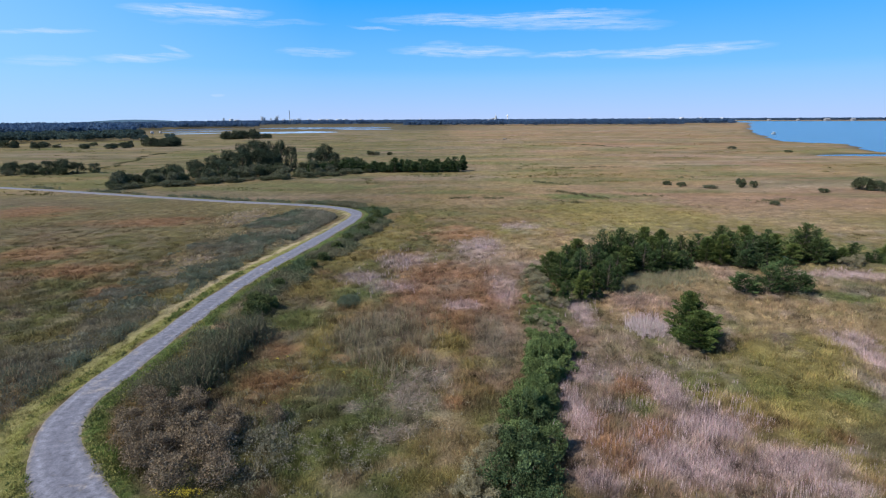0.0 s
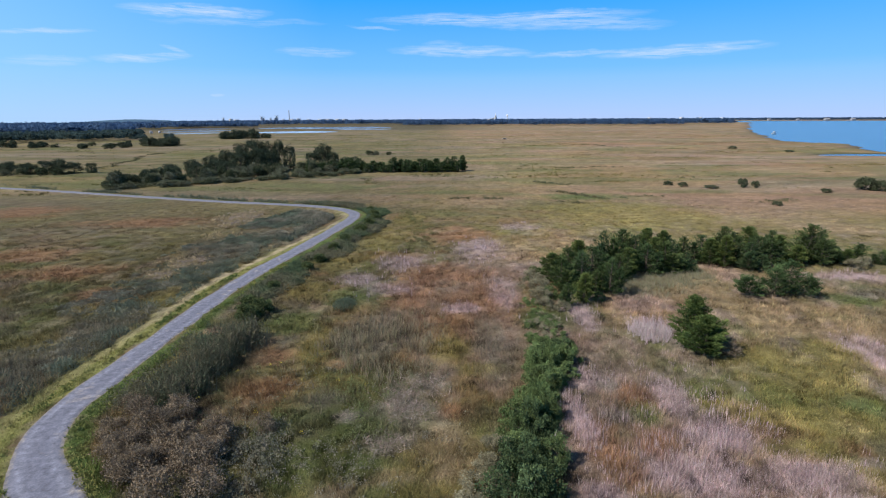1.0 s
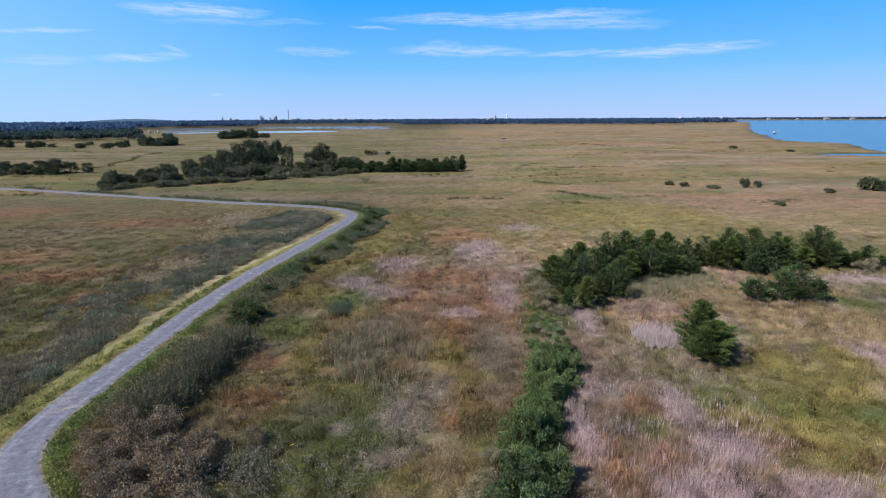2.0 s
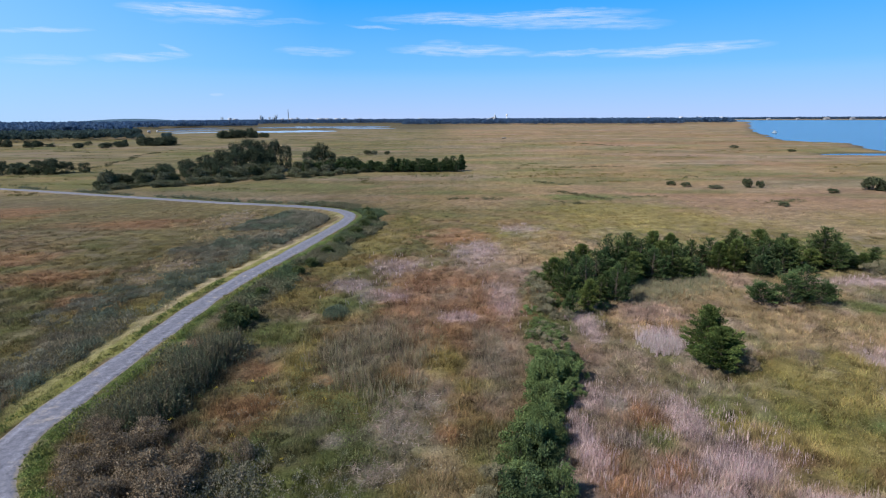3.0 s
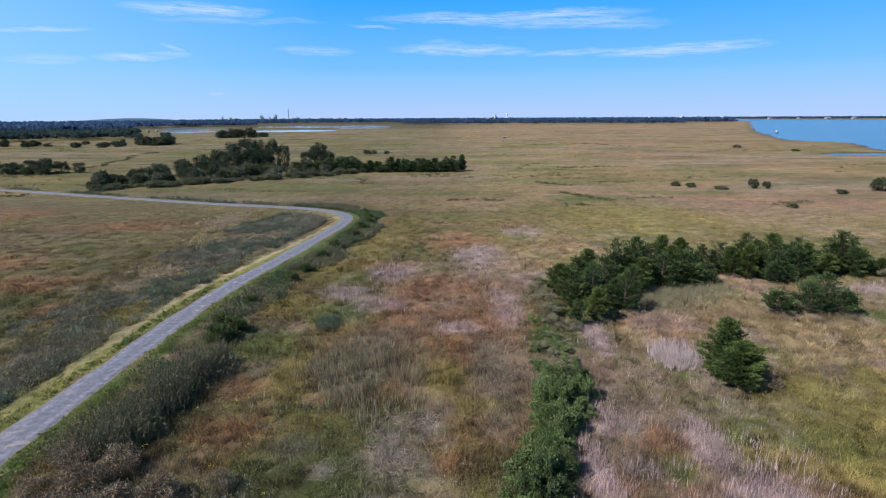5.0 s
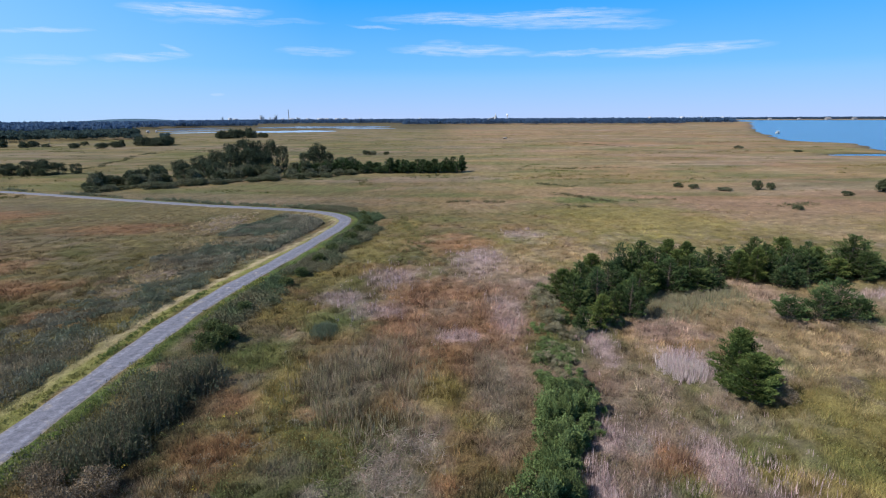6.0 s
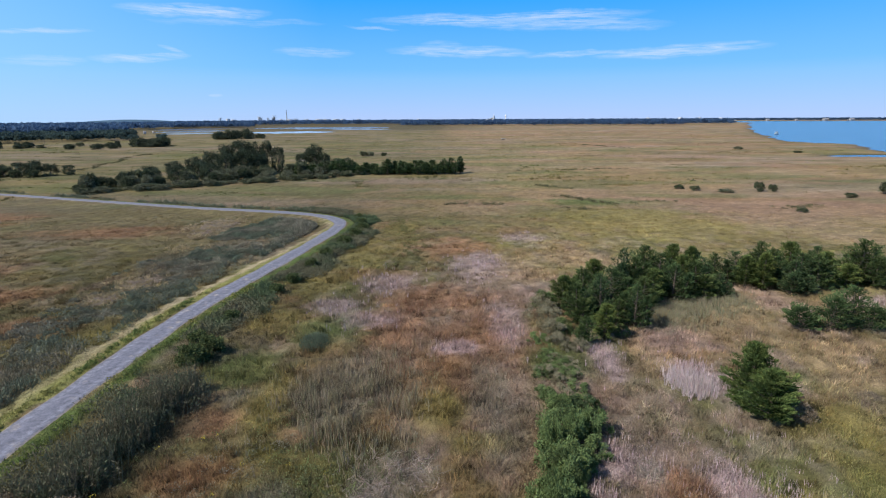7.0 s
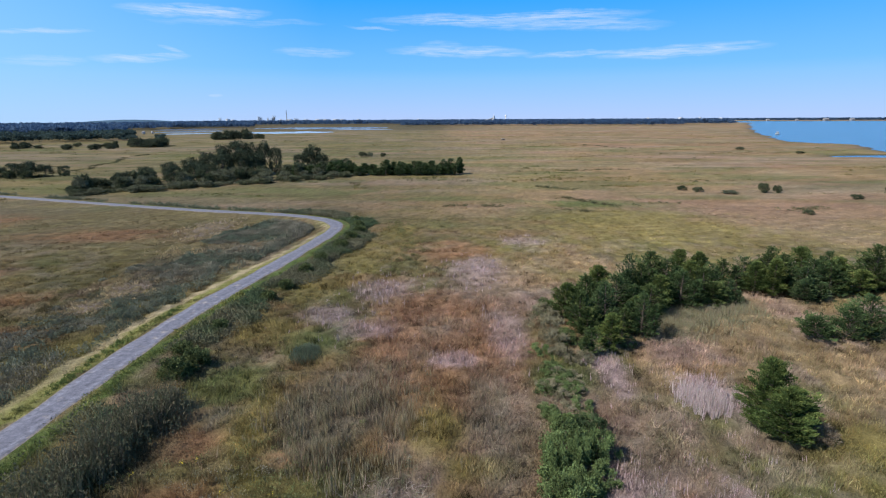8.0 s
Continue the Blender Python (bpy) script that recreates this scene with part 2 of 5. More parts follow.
def vnoise(x, y, seed):
    ix, iy = np.floor(x), np.floor(y)
    fx, fy = x - ix, y - iy
    fx, fy = fx * fx * (3 - 2 * fx), fy * fy * (3 - 2 * fy)
    a, b = lattice(ix, iy, seed), lattice(ix + 1, iy, seed)
    c, d = lattice(ix, iy + 1, seed), lattice(ix + 1, iy + 1, seed)
    return (a * (1 - fx) + b * fx) * (1 - fy) + (c * (1 - fx) + d * fx) * fy


def fbm(x, y, seed, octaves=4, gain=0.55):
    total, amp, norm = 0.0, 1.0, 0.0
    for i in range(octaves):
        total = total + amp * vnoise(x * 2.03 ** i + 17.1 * i, y * 2.03 ** i - 9.7 * i, seed + i)
        norm, amp = norm + amp, amp * gain
    return total / norm


def smooth(a, b, v):
    t = np.clip((v - a) / (b - a), 0, 1)
    return t * t * (3 - 2 * t)


# the track: its middle line, swept as a smooth curve
LANE = [(14, -60), (12, -20), (4, 6), (-10, 19), (-21.9, 29.1), (-30.4, 36.7), (-34.4, 41.9), (-36.2, 47.5), (-36.2, 56.1), (-35.9, 68.1), (-35.3, 82.2), (-33.7, 95.3), (-30.7, 111.2), (-27, 133.1), (-25.3, 147), (-26.6, 155.3), (-32, 162.4), (-41.3, 167.9), (-55.5, 172.7), (-75.6, 178.7), (-100.5, 188), (-125.1, 197.3), (-153.9, 208.5), (-187, 220), (-260, 246), (-420, 300)]


def sweep(points, step):
    """A Catmull-Rom curve through the points, in even steps."""
    p = [Vector((*q, 0)) for q in points]
    p = [p[0] * 2 - p[1]] + p + [p[-1] * 2 - p[-2]]
    out = []
    for i in range(1, len(p) - 2):
        a, b, c, d = p[i - 1:i + 3]
        k = max(2, int((c - b).length / step))
        for j in range(k):
            t = j / k
            out.append(0.5 * (2 * b + (c - a) * t + (2 * a - 5 * b + 4 * c - d) * t * t + (3 * b - a - 3 * c + d) * t ** 3))
    out.append(p[-2])
    return np.array([(v.x, v.y) for v in out])


LINE = sweep(LANE, 1.2)
_tan = np.gradient(LINE, axis=0)
_tan /= np.linalg.norm(_tan, axis=1)[:, None]
NORM = np.stack([_tan[:, 1], -_tan[:, 0]], axis=1)  # to the right of the way


def lane_offset(x, y):
    """Metres from the track's middle, positive on its right side going out; 999 far from it."""
    out = np.full(x.shape, 999.0)
    near = np.flatnonzero((x < 60) & (x > -440) & (y < 330) & (y > -70))
    for part_ in np.array_split(near, max(1, len(near) // 20000)):
        px, py = x[part_], y[part_]
        d2 = (px[:, None] - LINE[None, :, 0]) ** 2 + (py[:, None] - LINE[None, :, 1]) ** 2
        k = d2.argmin(1)
        side = (px - LINE[k, 0]) * NORM[k, 0] + (py - LINE[k, 1]) * NORM[k, 1]
        out[part_] = np.sqrt(d2[np.arange(len(part_)), k]) * np.where(side < 0, -1, 1)
    return out


# kinds of growth in patches: x, y, half width, half depth
DEAD = [(-15, 91, 4.6, 3.1), (-9, 85, 3.3, 3.3), (-8, 102, 4.5, 5.6), (8, 114, 4.4, 7.4), (10, 84, 2.1, 6.7), (2, 76, 2.6, 2.0), (19, 137, 3.7, 4.5), (12.6, 47, 1.0, 4.7), (14.8, 54, 1.6, 2.7), (19.8, 73, 1.7, 5.0), (28, 68, 2.3, 3.6), (23, 50, 1.5, 4.1),
    (24, 44, 2.8, 2.4), (20, 38, 4.1, 2.5), (29, 38, 3.7, 1.9), (30, 35, 2.6, 0.9), (71, 91, 6.0, 2.1), (50, 58, 1.3, 4.6), (52, 62, 1.4, 2.1), (12, 36, 1.8, 1.3)]
MATS = [(-4, 49, 2.6, 4.5), (-2, 53, 2.2, 2.6), (-5, 43, 2.1, 1.8), (-9, 47, 1.4, 0.8), (17, 53, 1.4, 1.5), (16, 47, 1.7, 1.0), (45, 50, 1.0, 3.5)]  # reed lying flat
RUST = [(-129, 162, 12.6, 10.4), (-81, 145, 17.6, 6.7), (-70, 96, 9.7, 4.6), (-53, 83, 5.6, 3.5), (-19, 52, 4.6, 2.7), (-20, 60, 2.8, 2.6), (2, 71, 4.8, 6.1), (-6, 82, 5.1, 6.3), (6, 79, 4.9, 9.4), (-1, 93, 7.2, 5.8), (-10, 58, 4.0, 1.5), (1, 48, 1.6, 1.5),
    (19, 50, 1.9, 2.9), (14, 41, 2.2, 3.6), (35, 42, 1.2, 1.3), (5, 127, 6.9, 7.8), (18, 42, 2.0, 2.5), (-88, 109, 7.3, 5.9), (14, 45, 1.6, 1.9)]
LIME = [(-45, 82, 2.6, 3.7), (-16, 64, 1.8, 5.1), (-12, 54, 2.8, 2.1), (1, 62, 2.7, 3.4), (4, 57, 3.3, 1.5), (-19, 105, 5.3, 8.3), (-22, 85, 4.8, 4.9), (-14, 124, 5.5, 13.8), (-9, 144, 5.5, 11.6), (38, 54, 6.9, 5.3), (36, 46, 4.9, 3.0), (30, 47, 3.3, 1.4),
    (31, 42, 3.5, 1.0), (33, 38, 2.1, 1.3), (55, 157, 22.0, 19.9), (-14, 51, 1.8, 1.9), (26, 49, 2.3, 1.1), (47, 60, 5.5, 3.2), (37, 60, 4.1, 3.2), (-2, 36, 2.6, 1.3), (70, 152, 9.8, 9.2)]
GREEN = [(-10, 46, 4.9, 3.5), (-21, 70, 4.0, 4.7), (-12, 41, 3.0, 3.3), (63, 78, 4.3, 3.1), (14, 73, 3.3, 3.2), (-7, 40, 2.4, 2.0), (35, 50, 4.1, 2.3), (41, 49, 3.4, 2.8), (-4, 36, 2.6, 1.3), (50, 189, 12.2, 8.5), (19, 47, 1.6, 1.8), (-13, 38, 1.8, 2.1), (-14, 82, 4.6, 4.0), (-16, 44, 1.6, 3.6)]
GREY = [(-8, 66, 4.9, 6.7), (-49, 58, 5.4, 4.5), (-46, 68, 4.7, 4.0), (-43, 124, 11.0, 11.4), (-12, 50, 2.1, 0.9), (-20, 64, 1.3, 2.2), (-48, 111, 7.4, 7.0), (41, 94, 4.2, 3.7), (-11, 64, 2.9, 5.4), (-41, 64, 3.7, 3.3), (68, 82, 3.6, 2.3), (6, 64, 2.2, 7.2)]
STRAW = [(-58, 151, 4.7, 9.1), (-50, 102, 2.5, 3.4), (-51, 94, 1.7, 2.2), (50, 67, 6.8, 2.9), (50, 75, 5.9, 1.9), (0, 43, 2.3, 3.0), (41, 85, 4.3, 3.7), (25, 71, 2.4, 4.4), (-6, 37, 3.6, 1.7), (-158, 208, 20.7, 6.7), (14, 112, 7.4, 8.2), (27, 117, 7.7, 5.6), (183, 287, 17.8, 15.8), (1, 40, 1.9, 2.0), (25, 40, 1.9, 1.5), (12, 175, 11.3, 9.7), (102, 135, 11.5, 7.3)]
MAUVE = [(22, 63, 3, 4), (28, 60, 3, 2), (18, 54, 6, 14), (21, 40, 9, 6), (6, 66, 3.5, 9), (-2, 84, 9, 14), (10, 100, 8, 14), (51, 95, 3, 6), (13, 41, 4, 5), (30, 79, 6, 4), (49, 55, 3, 8), (72, 90, 9, 4)]  # dry seed heads with a purple cast
DARKER = [(-24, 57, 2.7, 4.5), (-6, 57, 4.0, 1.5), (-12, 45, 1.6, 1.5), (-24, 51, 2.4, 2.4), (3, 47, 1.7, 2.1), (-50, 82, 4.7, 4.0)]  # growth in a darker tone
TONES = {  # base colours of living and dead growth
    "olive": (0.143, 0.129, 0.057), "straw": (0.325, 0.238, 0.142), "rust": (0.305, 0.166, 0.092), "mauve": (0.310, 0.215, 0.196), "mat": (0.300, 0.255, 0.228), "dead": (0.43, 0.322, 0.328),
    "green": (0.104, 0.136, 0.045), "lime": (0.236, 0.198, 0.066), "peat": (0.095, 0.082, 0.046), "grey": (0.196, 0.178, 0.134),
}


def patch_weight(x, y, patches, seed):
    wob = 1.3 * (fbm(x * 0.2, y * 0.2, seed, 4) - 0.5) + 0.9 * (fbm(x * 1.1, y * 0.8, seed + 40, 3) - 0.5)
    w = np.zeros(x.shape)
    for cx, cy, rx, ry in patches:
        r = np.sqrt(((x - cx) / rx) ** 2 + ((y - cy) / ry) ** 2) + wob
        w = np.maximum(w, 1 - smooth(0.45, 1.6, r))
    return w


def cover(x, y):
    """Colour and height of the growth at places in the plan."""
    t = {k: np.array(v) for k, v in TONES.items()}
    a, b, c = fbm(x * 0.022, y * 0.045, 3), fbm(x * 0.11, y * 0.13, 11), fbm(x * 0.05, y * 0.016, 23)
    far = smooth(110, 190, y)
    mixin = lambda col, w, k: col * (1 - w[:, None]) + t[k][None] * w[:, None]
    col = np.repeat(t["olive"][None], len(x), 0)
    right = smooth(-40, 60, x)
    col = mixin(col, smooth(0.36, 0.62, a * 0.5 + b * 0.5) * (0.3 + 0.3 * right + 0.2 * far), "straw")
    col = mixin(col, smooth(0.44, 0.64, b) * 0.62 * (1 - 0.5 * far) * (0.3 + 0.4 * smooth(-50, -22, x)) * (1 - 0.8 * smooth(28, 40, x)), "rust")
    col = mixin(col, smooth(0.5, 0.7, fbm(x * 0.09 + 50, y * 0.09, 31)) * 0.5 * (1 - 0.5 * far), "green")
    col = mixin(col, smooth(0.5, 0.66, c) * 0.35, "lime")
    col = mixin(col, smooth(0.52, 0.68, fbm(x * 0.35, y * 0.25, 37)) * (0.15 + 0.15 * right) * (1 - 0.7 * far), "dead")
    col = mixin(col, smooth(0.5, 0.66, fbm(x * 0.4 + 9, y * 0.4, 39)) * 0.25 * (1 - far), "grey")
    col = mixin(col, far * (0.1 + 0.36 * right), "straw")
    col = mixin(col, smooth(95, 140, y) * (1 - smooth(300, 600, y)) * 0.22 * smooth(-30, 30, x), "lime")
    col = mixin(col, far * smooth(0.46, 0.66, fbm(x * 0.006, y * 0.012, 53, 4)) * 0.4 * right, "rust")
    # long thin bands across the open marsh
    band = fbm(x * 0.012, y * 0.035, 41, 5)
    col = mixin(col, far * smooth(0.46, 0.66, band) * 0.2, "dead")
    col = mixin(col, far * smooth(0.5, 0.64, fbm(x * 0.012 + 4, y * 0.03, 43, 5)) * 0.5, "olive")
    col = mixin(col, far * smooth(0.5, 0.66, fbm(x * 0.01 + 9, y * 0.025, 47, 5)) * 0.38, "lime")
    col = mixin(col, far * right * smooth(0.45, 0.62, fbm(x * 0.02, y * 0.05, 57, 4)) * 0.3, "rust")
    col = mixin(col, far * smooth(0.54, 0.66, fbm(x * 0.02 + 30, y * 0.07, 59, 5)) * 0.45 * (1 - smooth(500, 900, y)), "green")
    col = mixin(col, smooth(1150, 1500, y) * (1 - smooth(-100, 300, x)) * 0.65, "peat")
    tall = 0.3 + 0.7 * b
    for key, patches, s, up, most in (("mauve", MAUVE, 121, 0.1, 0.5), ("rust", RUST, 61, 0.1, 0.72), ("straw", STRAW, 71, 0.0, 0.62), ("green", GREEN, 81, 0.0, 0.8), ("lime", LIME, 91, 0.1, 0.72), ("grey", GREY, 101, 0.5, 0.7), ("dead", DEAD, 51, 0.2, 0.75), ("mat", MATS, 131, 0.0, 0.65)):
        w = patch_weight(x, y, patches, s) * most * (1 - 0.35 * smooth(72, 86, y) * (key == "dead"))
        col = mixin(col, w, key)
        tall = tall + up * w
    col = mixin(col, patch_weight(x, y, DARKER, 111) * 0.6, "peat")
    # broad tone factor: shade among the taller left-hand growth is painted in
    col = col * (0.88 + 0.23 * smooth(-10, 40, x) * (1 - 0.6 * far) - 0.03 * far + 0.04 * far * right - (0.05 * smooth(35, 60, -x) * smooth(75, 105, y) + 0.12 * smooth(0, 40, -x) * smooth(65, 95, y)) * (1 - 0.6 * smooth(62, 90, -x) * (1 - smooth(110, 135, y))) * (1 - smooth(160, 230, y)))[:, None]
    return col * (0.98 + (0.75 + 0.3 * (1 - far)) * (fbm(x * 0.55, y * 0.55, 7, 4) - 0.5))[:, None], tall


def coast(y):
    """Where the bay begins, to the right."""
    return np.interp(y, [0, 300, 420, 458, 520, 564, 594, 639, 706, 995, 1220, 2216, 2870, 6000], [900, 385, 350, 362, 398, 424, 410, 404, 436, 576, 702, 1262, 1645, 1500])


PONDS = [(-525, 1150, 55, 70), (-620, 1360, 75, 130), (-760, 1660, 85, 170), (-1150, 2650, 160, 260), (-330, 1210, 110, 105), (-390, 1800, 215, 220), (-215, 1500, 90, 70), (322, 398, 42, 12)]


def wetness(x, y):
    """Above 0 in open water."""
    w = (x - coast(y)) / 12 + 2.2 * (fbm(x * 0.012, y * 0.012, 9, 3) - 0.5) + 1.8 * (fbm(x * 0.06, y * 0.03, 15, 3) - 0.5)
    w = w - 400 * smooth(4600, 4720, np.hypot(x, y))  # the far shore
    for cx, cy, rx, ry in PONDS:
        w = np.maximum(w, (1 - np.sqrt(((x - cx) / rx) ** 2 + ((y - cy) / ry) ** 2) + 0.5 * (fbm(x * 0.015, y * 0.015, 5, 3) - 0.5)) * min(rx, ry) / 5)
    return w


def height(x, y, off=None):
    off = lane_offset(x, y) if off is None else off
    z = 0.5 * (fbm(x * 0.07, y * 0.07, 2) - 0.5) * (1 - smooth(300, 800, np.hypot(x, y)))
    z = z + 0.55 * np.exp(-(off / 4.5) ** 4) * 1.0
    z = np.where(np.abs(off) < 3.7, 0.55 + (z - 0.55) * smooth(2.3, 3.7, np.abs(off)), z)
    return z - 1.6 * smooth(-0.8, 0.8, wetness(x, y))


# ---- meshes from arrays ----
def mesh_of(name, verts, faces, tone=None, smooth_faces=False):
    """verts (n,3); faces (m,3) or (m,4); tone (n,3)."""
    me = bpy.data.meshes.new(name)
    k = faces.shape[1]
    me.vertices.add(len(verts))
    me.vertices.foreach_set("co", np.asarray(verts, np.float32).ravel())
    me.loops.add(faces.size)
    me.loops.foreach_set("vertex_index", np.asarray(faces, np.int32).ravel())
    me.polygons.add(len(faces))
    me.polygons.foreach_set("loop_start", np.arange(0, faces.size, k, dtype=np.int32))
    if smooth_faces:
        me.polygons.foreach_set("use_smooth", np.ones(len(faces), bool))
    if tone is not None:
        at = me.color_attributes.new("tone", "FLOAT_COLOR", "POINT")
        at.data.foreach_set("color", np.concatenate([tone, np.ones((len(tone), 1))], 1).astype(np.float32).ravel())
    me.update(calc_edges=True)
    return me


def grid_faces(nu, nv):
    i = np.arange((nu - 1) * (nv - 1))
    r, c = i // (nu - 1), i % (nu - 1)
    a = r * nu + c
    return np.stack([a, a + 1, a + nu + 1, a + nu], 1)


def object_of(name, me, mat, parent=None, label=""):
    me.materials.append(mat)
    ob = new(name, me)
    ob.parent = parent
    if label:
        ob["label"] = label
    return ob


rng = np.random.default_rng(4)


# ---- ground: one sheet to the horizon ----
def axis(fine, inner, outer, growth, widest=90):
    v, s = [0.0], fine
    while v[-1] < outer:
        v.append(v[-1] + s)
        if v[-1] > inner:
            s = min(s * growth, widest)
    return np.array(v)


def build_ground():
    right, left = axis(0.95, 55, 5200, 1.033), axis(0.95, 55, 5200, 1.033)
    xs = np.concatenate([-left[:0:-1], right])
    ahead, behind = axis(0.85, 90, 5200, 1.021), axis(1.0, 5, 5200, 1.15, 400)
    ys = np.concatenate([-behind[:0:-1], ahead]) + 20
    gx, gy = np.meshgrid(xs, ys)
    x, y = gx.ravel(), gy.ravel()
    off = lane_offset(x, y)
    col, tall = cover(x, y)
    col = edge_tone(x, y, off, col)
    z = height(x, y, off)
    rough_ = 1.1 * (fbm(x * 0.55, y * 0.55, 77, 3) - 0.5) * smooth(2.6, 4.2, np.abs(off)) * (1 - smooth(100, 250, np.hypot(x, y)))
    wet = smooth(-1.3, 0.3, wetness(x, y))
    col = col * (1 - wet[:, None]) + np.array((0.082, 0.074, 0.048))[None] * wet[:, None]
    me = mesh_of("ground", np.stack([x, y, z + rough_], 1), grid_faces(len(xs), len(ys)), col, True)
    return tagged(object_of("ground", me, THATCH), "flat coastal marsh of mixed dry and green grasses", "ground", kind="structure")


def edge_tone(x, y, off, col):
    """Mown verges beside the track: green at the stone, dry straw further left, rank green on the right."""
    n = 0.85 * (fbm(x * 0.5, y * 0.5, 19, 3) - 0.5)
    def lay(col, w, rgb):
        return col * (1 - w[:, None]) + np.array(rgb)[None] * w[:, None]
    o = off + n * 2
    o = np.where(o < 0, o * (1 + 1.2 * smooth(90, 150, y)), o)
    near = 1 - smooth(150, 172, y)
    left = smooth(-6.6, -6.0, o) * (1 - smooth(-2.2, -1.8, o)) * near
    col = lay(col, left, (0.215, 0.215, 0.07))
    col = lay(col, smooth(-6.4, -5.9, o) * (1 - smooth(-4.5, -3.8, o)) * (0.22 + 0.66 * smooth(52, 88, y)) * near, (0.38, 0.315, 0.20))
    col = lay(col, smooth(1.7, 2.1, o) * (1 - smooth(3.2, 4.2, o)), (0.11, 0.15, 0.045))
    return col


build_ground()
def build_road():
    n, across = len(LINE), np.linspace(-1, 1, 9)
    half = 2.0 + 0.45 * np.exp(-(((LINE[:, 0] + 28) / 7) ** 4 + ((LINE[:, 1] - 34) / 9) ** 4)) + 0.12 * np.sin(np.arange(n) * 0.37) + 0.1 * np.sin(np.arange(n) * 0.91)
    x = (LINE[:, 0][:, None] + NORM[:, 0][:, None] * half[:, None] * across[None]).ravel()
    y = (LINE[:, 1][:, None] + NORM[:, 1][:, None] * half[:, None] * across[None]).ravel()
    a = np.tile(across, n)
    z = 0.6 + 0.03 * (1 - a ** 2) - 0.03 * np.exp(-((np.abs(a) - 0.5) / 0.15) ** 2) - 0.12 * (np.abs(a) > 0.99)
    me = mesh_of("road", np.stack([x, y, z], 1), grid_faces(9, n), None, True)
    uv = me.uv_layers.new(name="lane")
    along = np.concatenate([[0], np.cumsum(np.linalg.norm(np.diff(LINE, axis=0), axis=1))])
    idx = np.empty(len(me.loops), np.int32)
    me.loops.foreach_get("vertex_index", idx)
    uv.data.foreach_set("uv", np.stack([a[idx], np.repeat(along, 9)[idx]], 1).astype(np.float32).ravel())
    return tagged(object_of("road", me, STONE), "curving grey crushed stone track with worn wheel ruts", "road", kind="structure")


build_road()


def water_sheet(name, me_name, x0, x1, y0, y1, z, mat, label):
    xs, ys = np.linspace(x0, x1, 24), np.linspace(y0, y1, 24)
    gx, gy = np.meshgrid(xs, ys)
    me = mesh_of(me_name, np.stack([gx.ravel(), gy.ravel(), np.full(gx.size, z)], 1), grid_faces(24, 24))
    return tagged(object_of(name, me, mat), label, "water", kind="structure")


water_sheet("bay_water", "bay", 250, 5200, 60, 5200, -0.75, BAY, "wide open bay of rippled blue water")
water_sheet("pond_water", "ponds", -1500, -60, 900, 3100, -0.7, POND, "shallow tidal pools, tinted pale for reflected sky")


# ---- blades of grass and reed, joined by kind ----
def blades(x, y, z, tall, wide, lean, tone, per, clump):
    """per blades at each place, fanned over clump metres; each a thin pointed sliver."""
    n = len(x) * per
    rep = lambda v: np.repeat(v, per)
    ang, rad = rng.uniform(0, 2 * np.pi, n), np.sqrt(rng.uniform(0, 1, n)) * rep(clump)
    bx, by, bz = rep(x) + np.cos(ang) * rad, rep(y) + np.sin(ang) * rad, rep(z) - 0.08
    h = rep(tall) * rng.uniform(0.6, 1.25, n)
    w = rep(wide) * rng.uniform(0.6, 1.4, n)
    face = rng.uniform(0, np.pi, n)
    la, ll = rng.uniform(0, 2 * np.pi, n), h * rep(lean) * rng.uniform(0.3, 1.6, n)
    dx, dy = np.cos(face) * w / 2, np.sin(face) * w / 2
    v = np.empty((n, 3, 3))
    v[:, 0] = np.stack([bx - dx, by - dy, bz], 1)
    v[:, 1] = np.stack([bx + dx, by + dy, bz], 1)
    v[:, 2] = np.stack([bx + np.cos(la) * ll, by + np.sin(la) * ll, bz + h], 1)
    f = np.arange(n * 3).reshape(n, 3)
    t = np.repeat(tone, per, 0) * rng.uniform(0.9, 1.12, (n, 1)) * np.clip(rng.normal(1, 0.05, (n, 3)), 0.8, 1.2)
    return v.reshape(-1, 3), f, np.repeat(t, 3, 0)


def stuff(name, made, label, category, mat=GRASS):
    v, f, t = made
    return tagged(object_of(name, mesh_of(name, v, f, t), mat), label, category, kind="stuff")


def leaf_sprays(c, along_, size, slim, tone, r):
    """Small pointed leaf sprays at c, pointing along_."""
    n = len(c)
    a = along_ / np.linalg.norm(along_, axis=1)[:, None]
    side = np.cross(a, r.normal(size=(n, 3)))
    side /= np.linalg.norm(side, axis=1)[:, None] + 1e-9
    s = size[:, None]
    v = np.stack([c - side * s * slim, c + side * s * slim, c + a * s], 1)
    return v.reshape(-1, 3), np.arange(n * 3).reshape(n, 3), np.repeat(tone, 3, 0)


def fan(n, near, far, power=1.0, half=0.98):
    """Random places in the sector ahead; density falls with distance."""
    y = near * (far / near) ** (rng.uniform(0, 1, n) ** power)
    x = rng.uniform(-1, 1, n) * (y * half + 8)
    return x, y


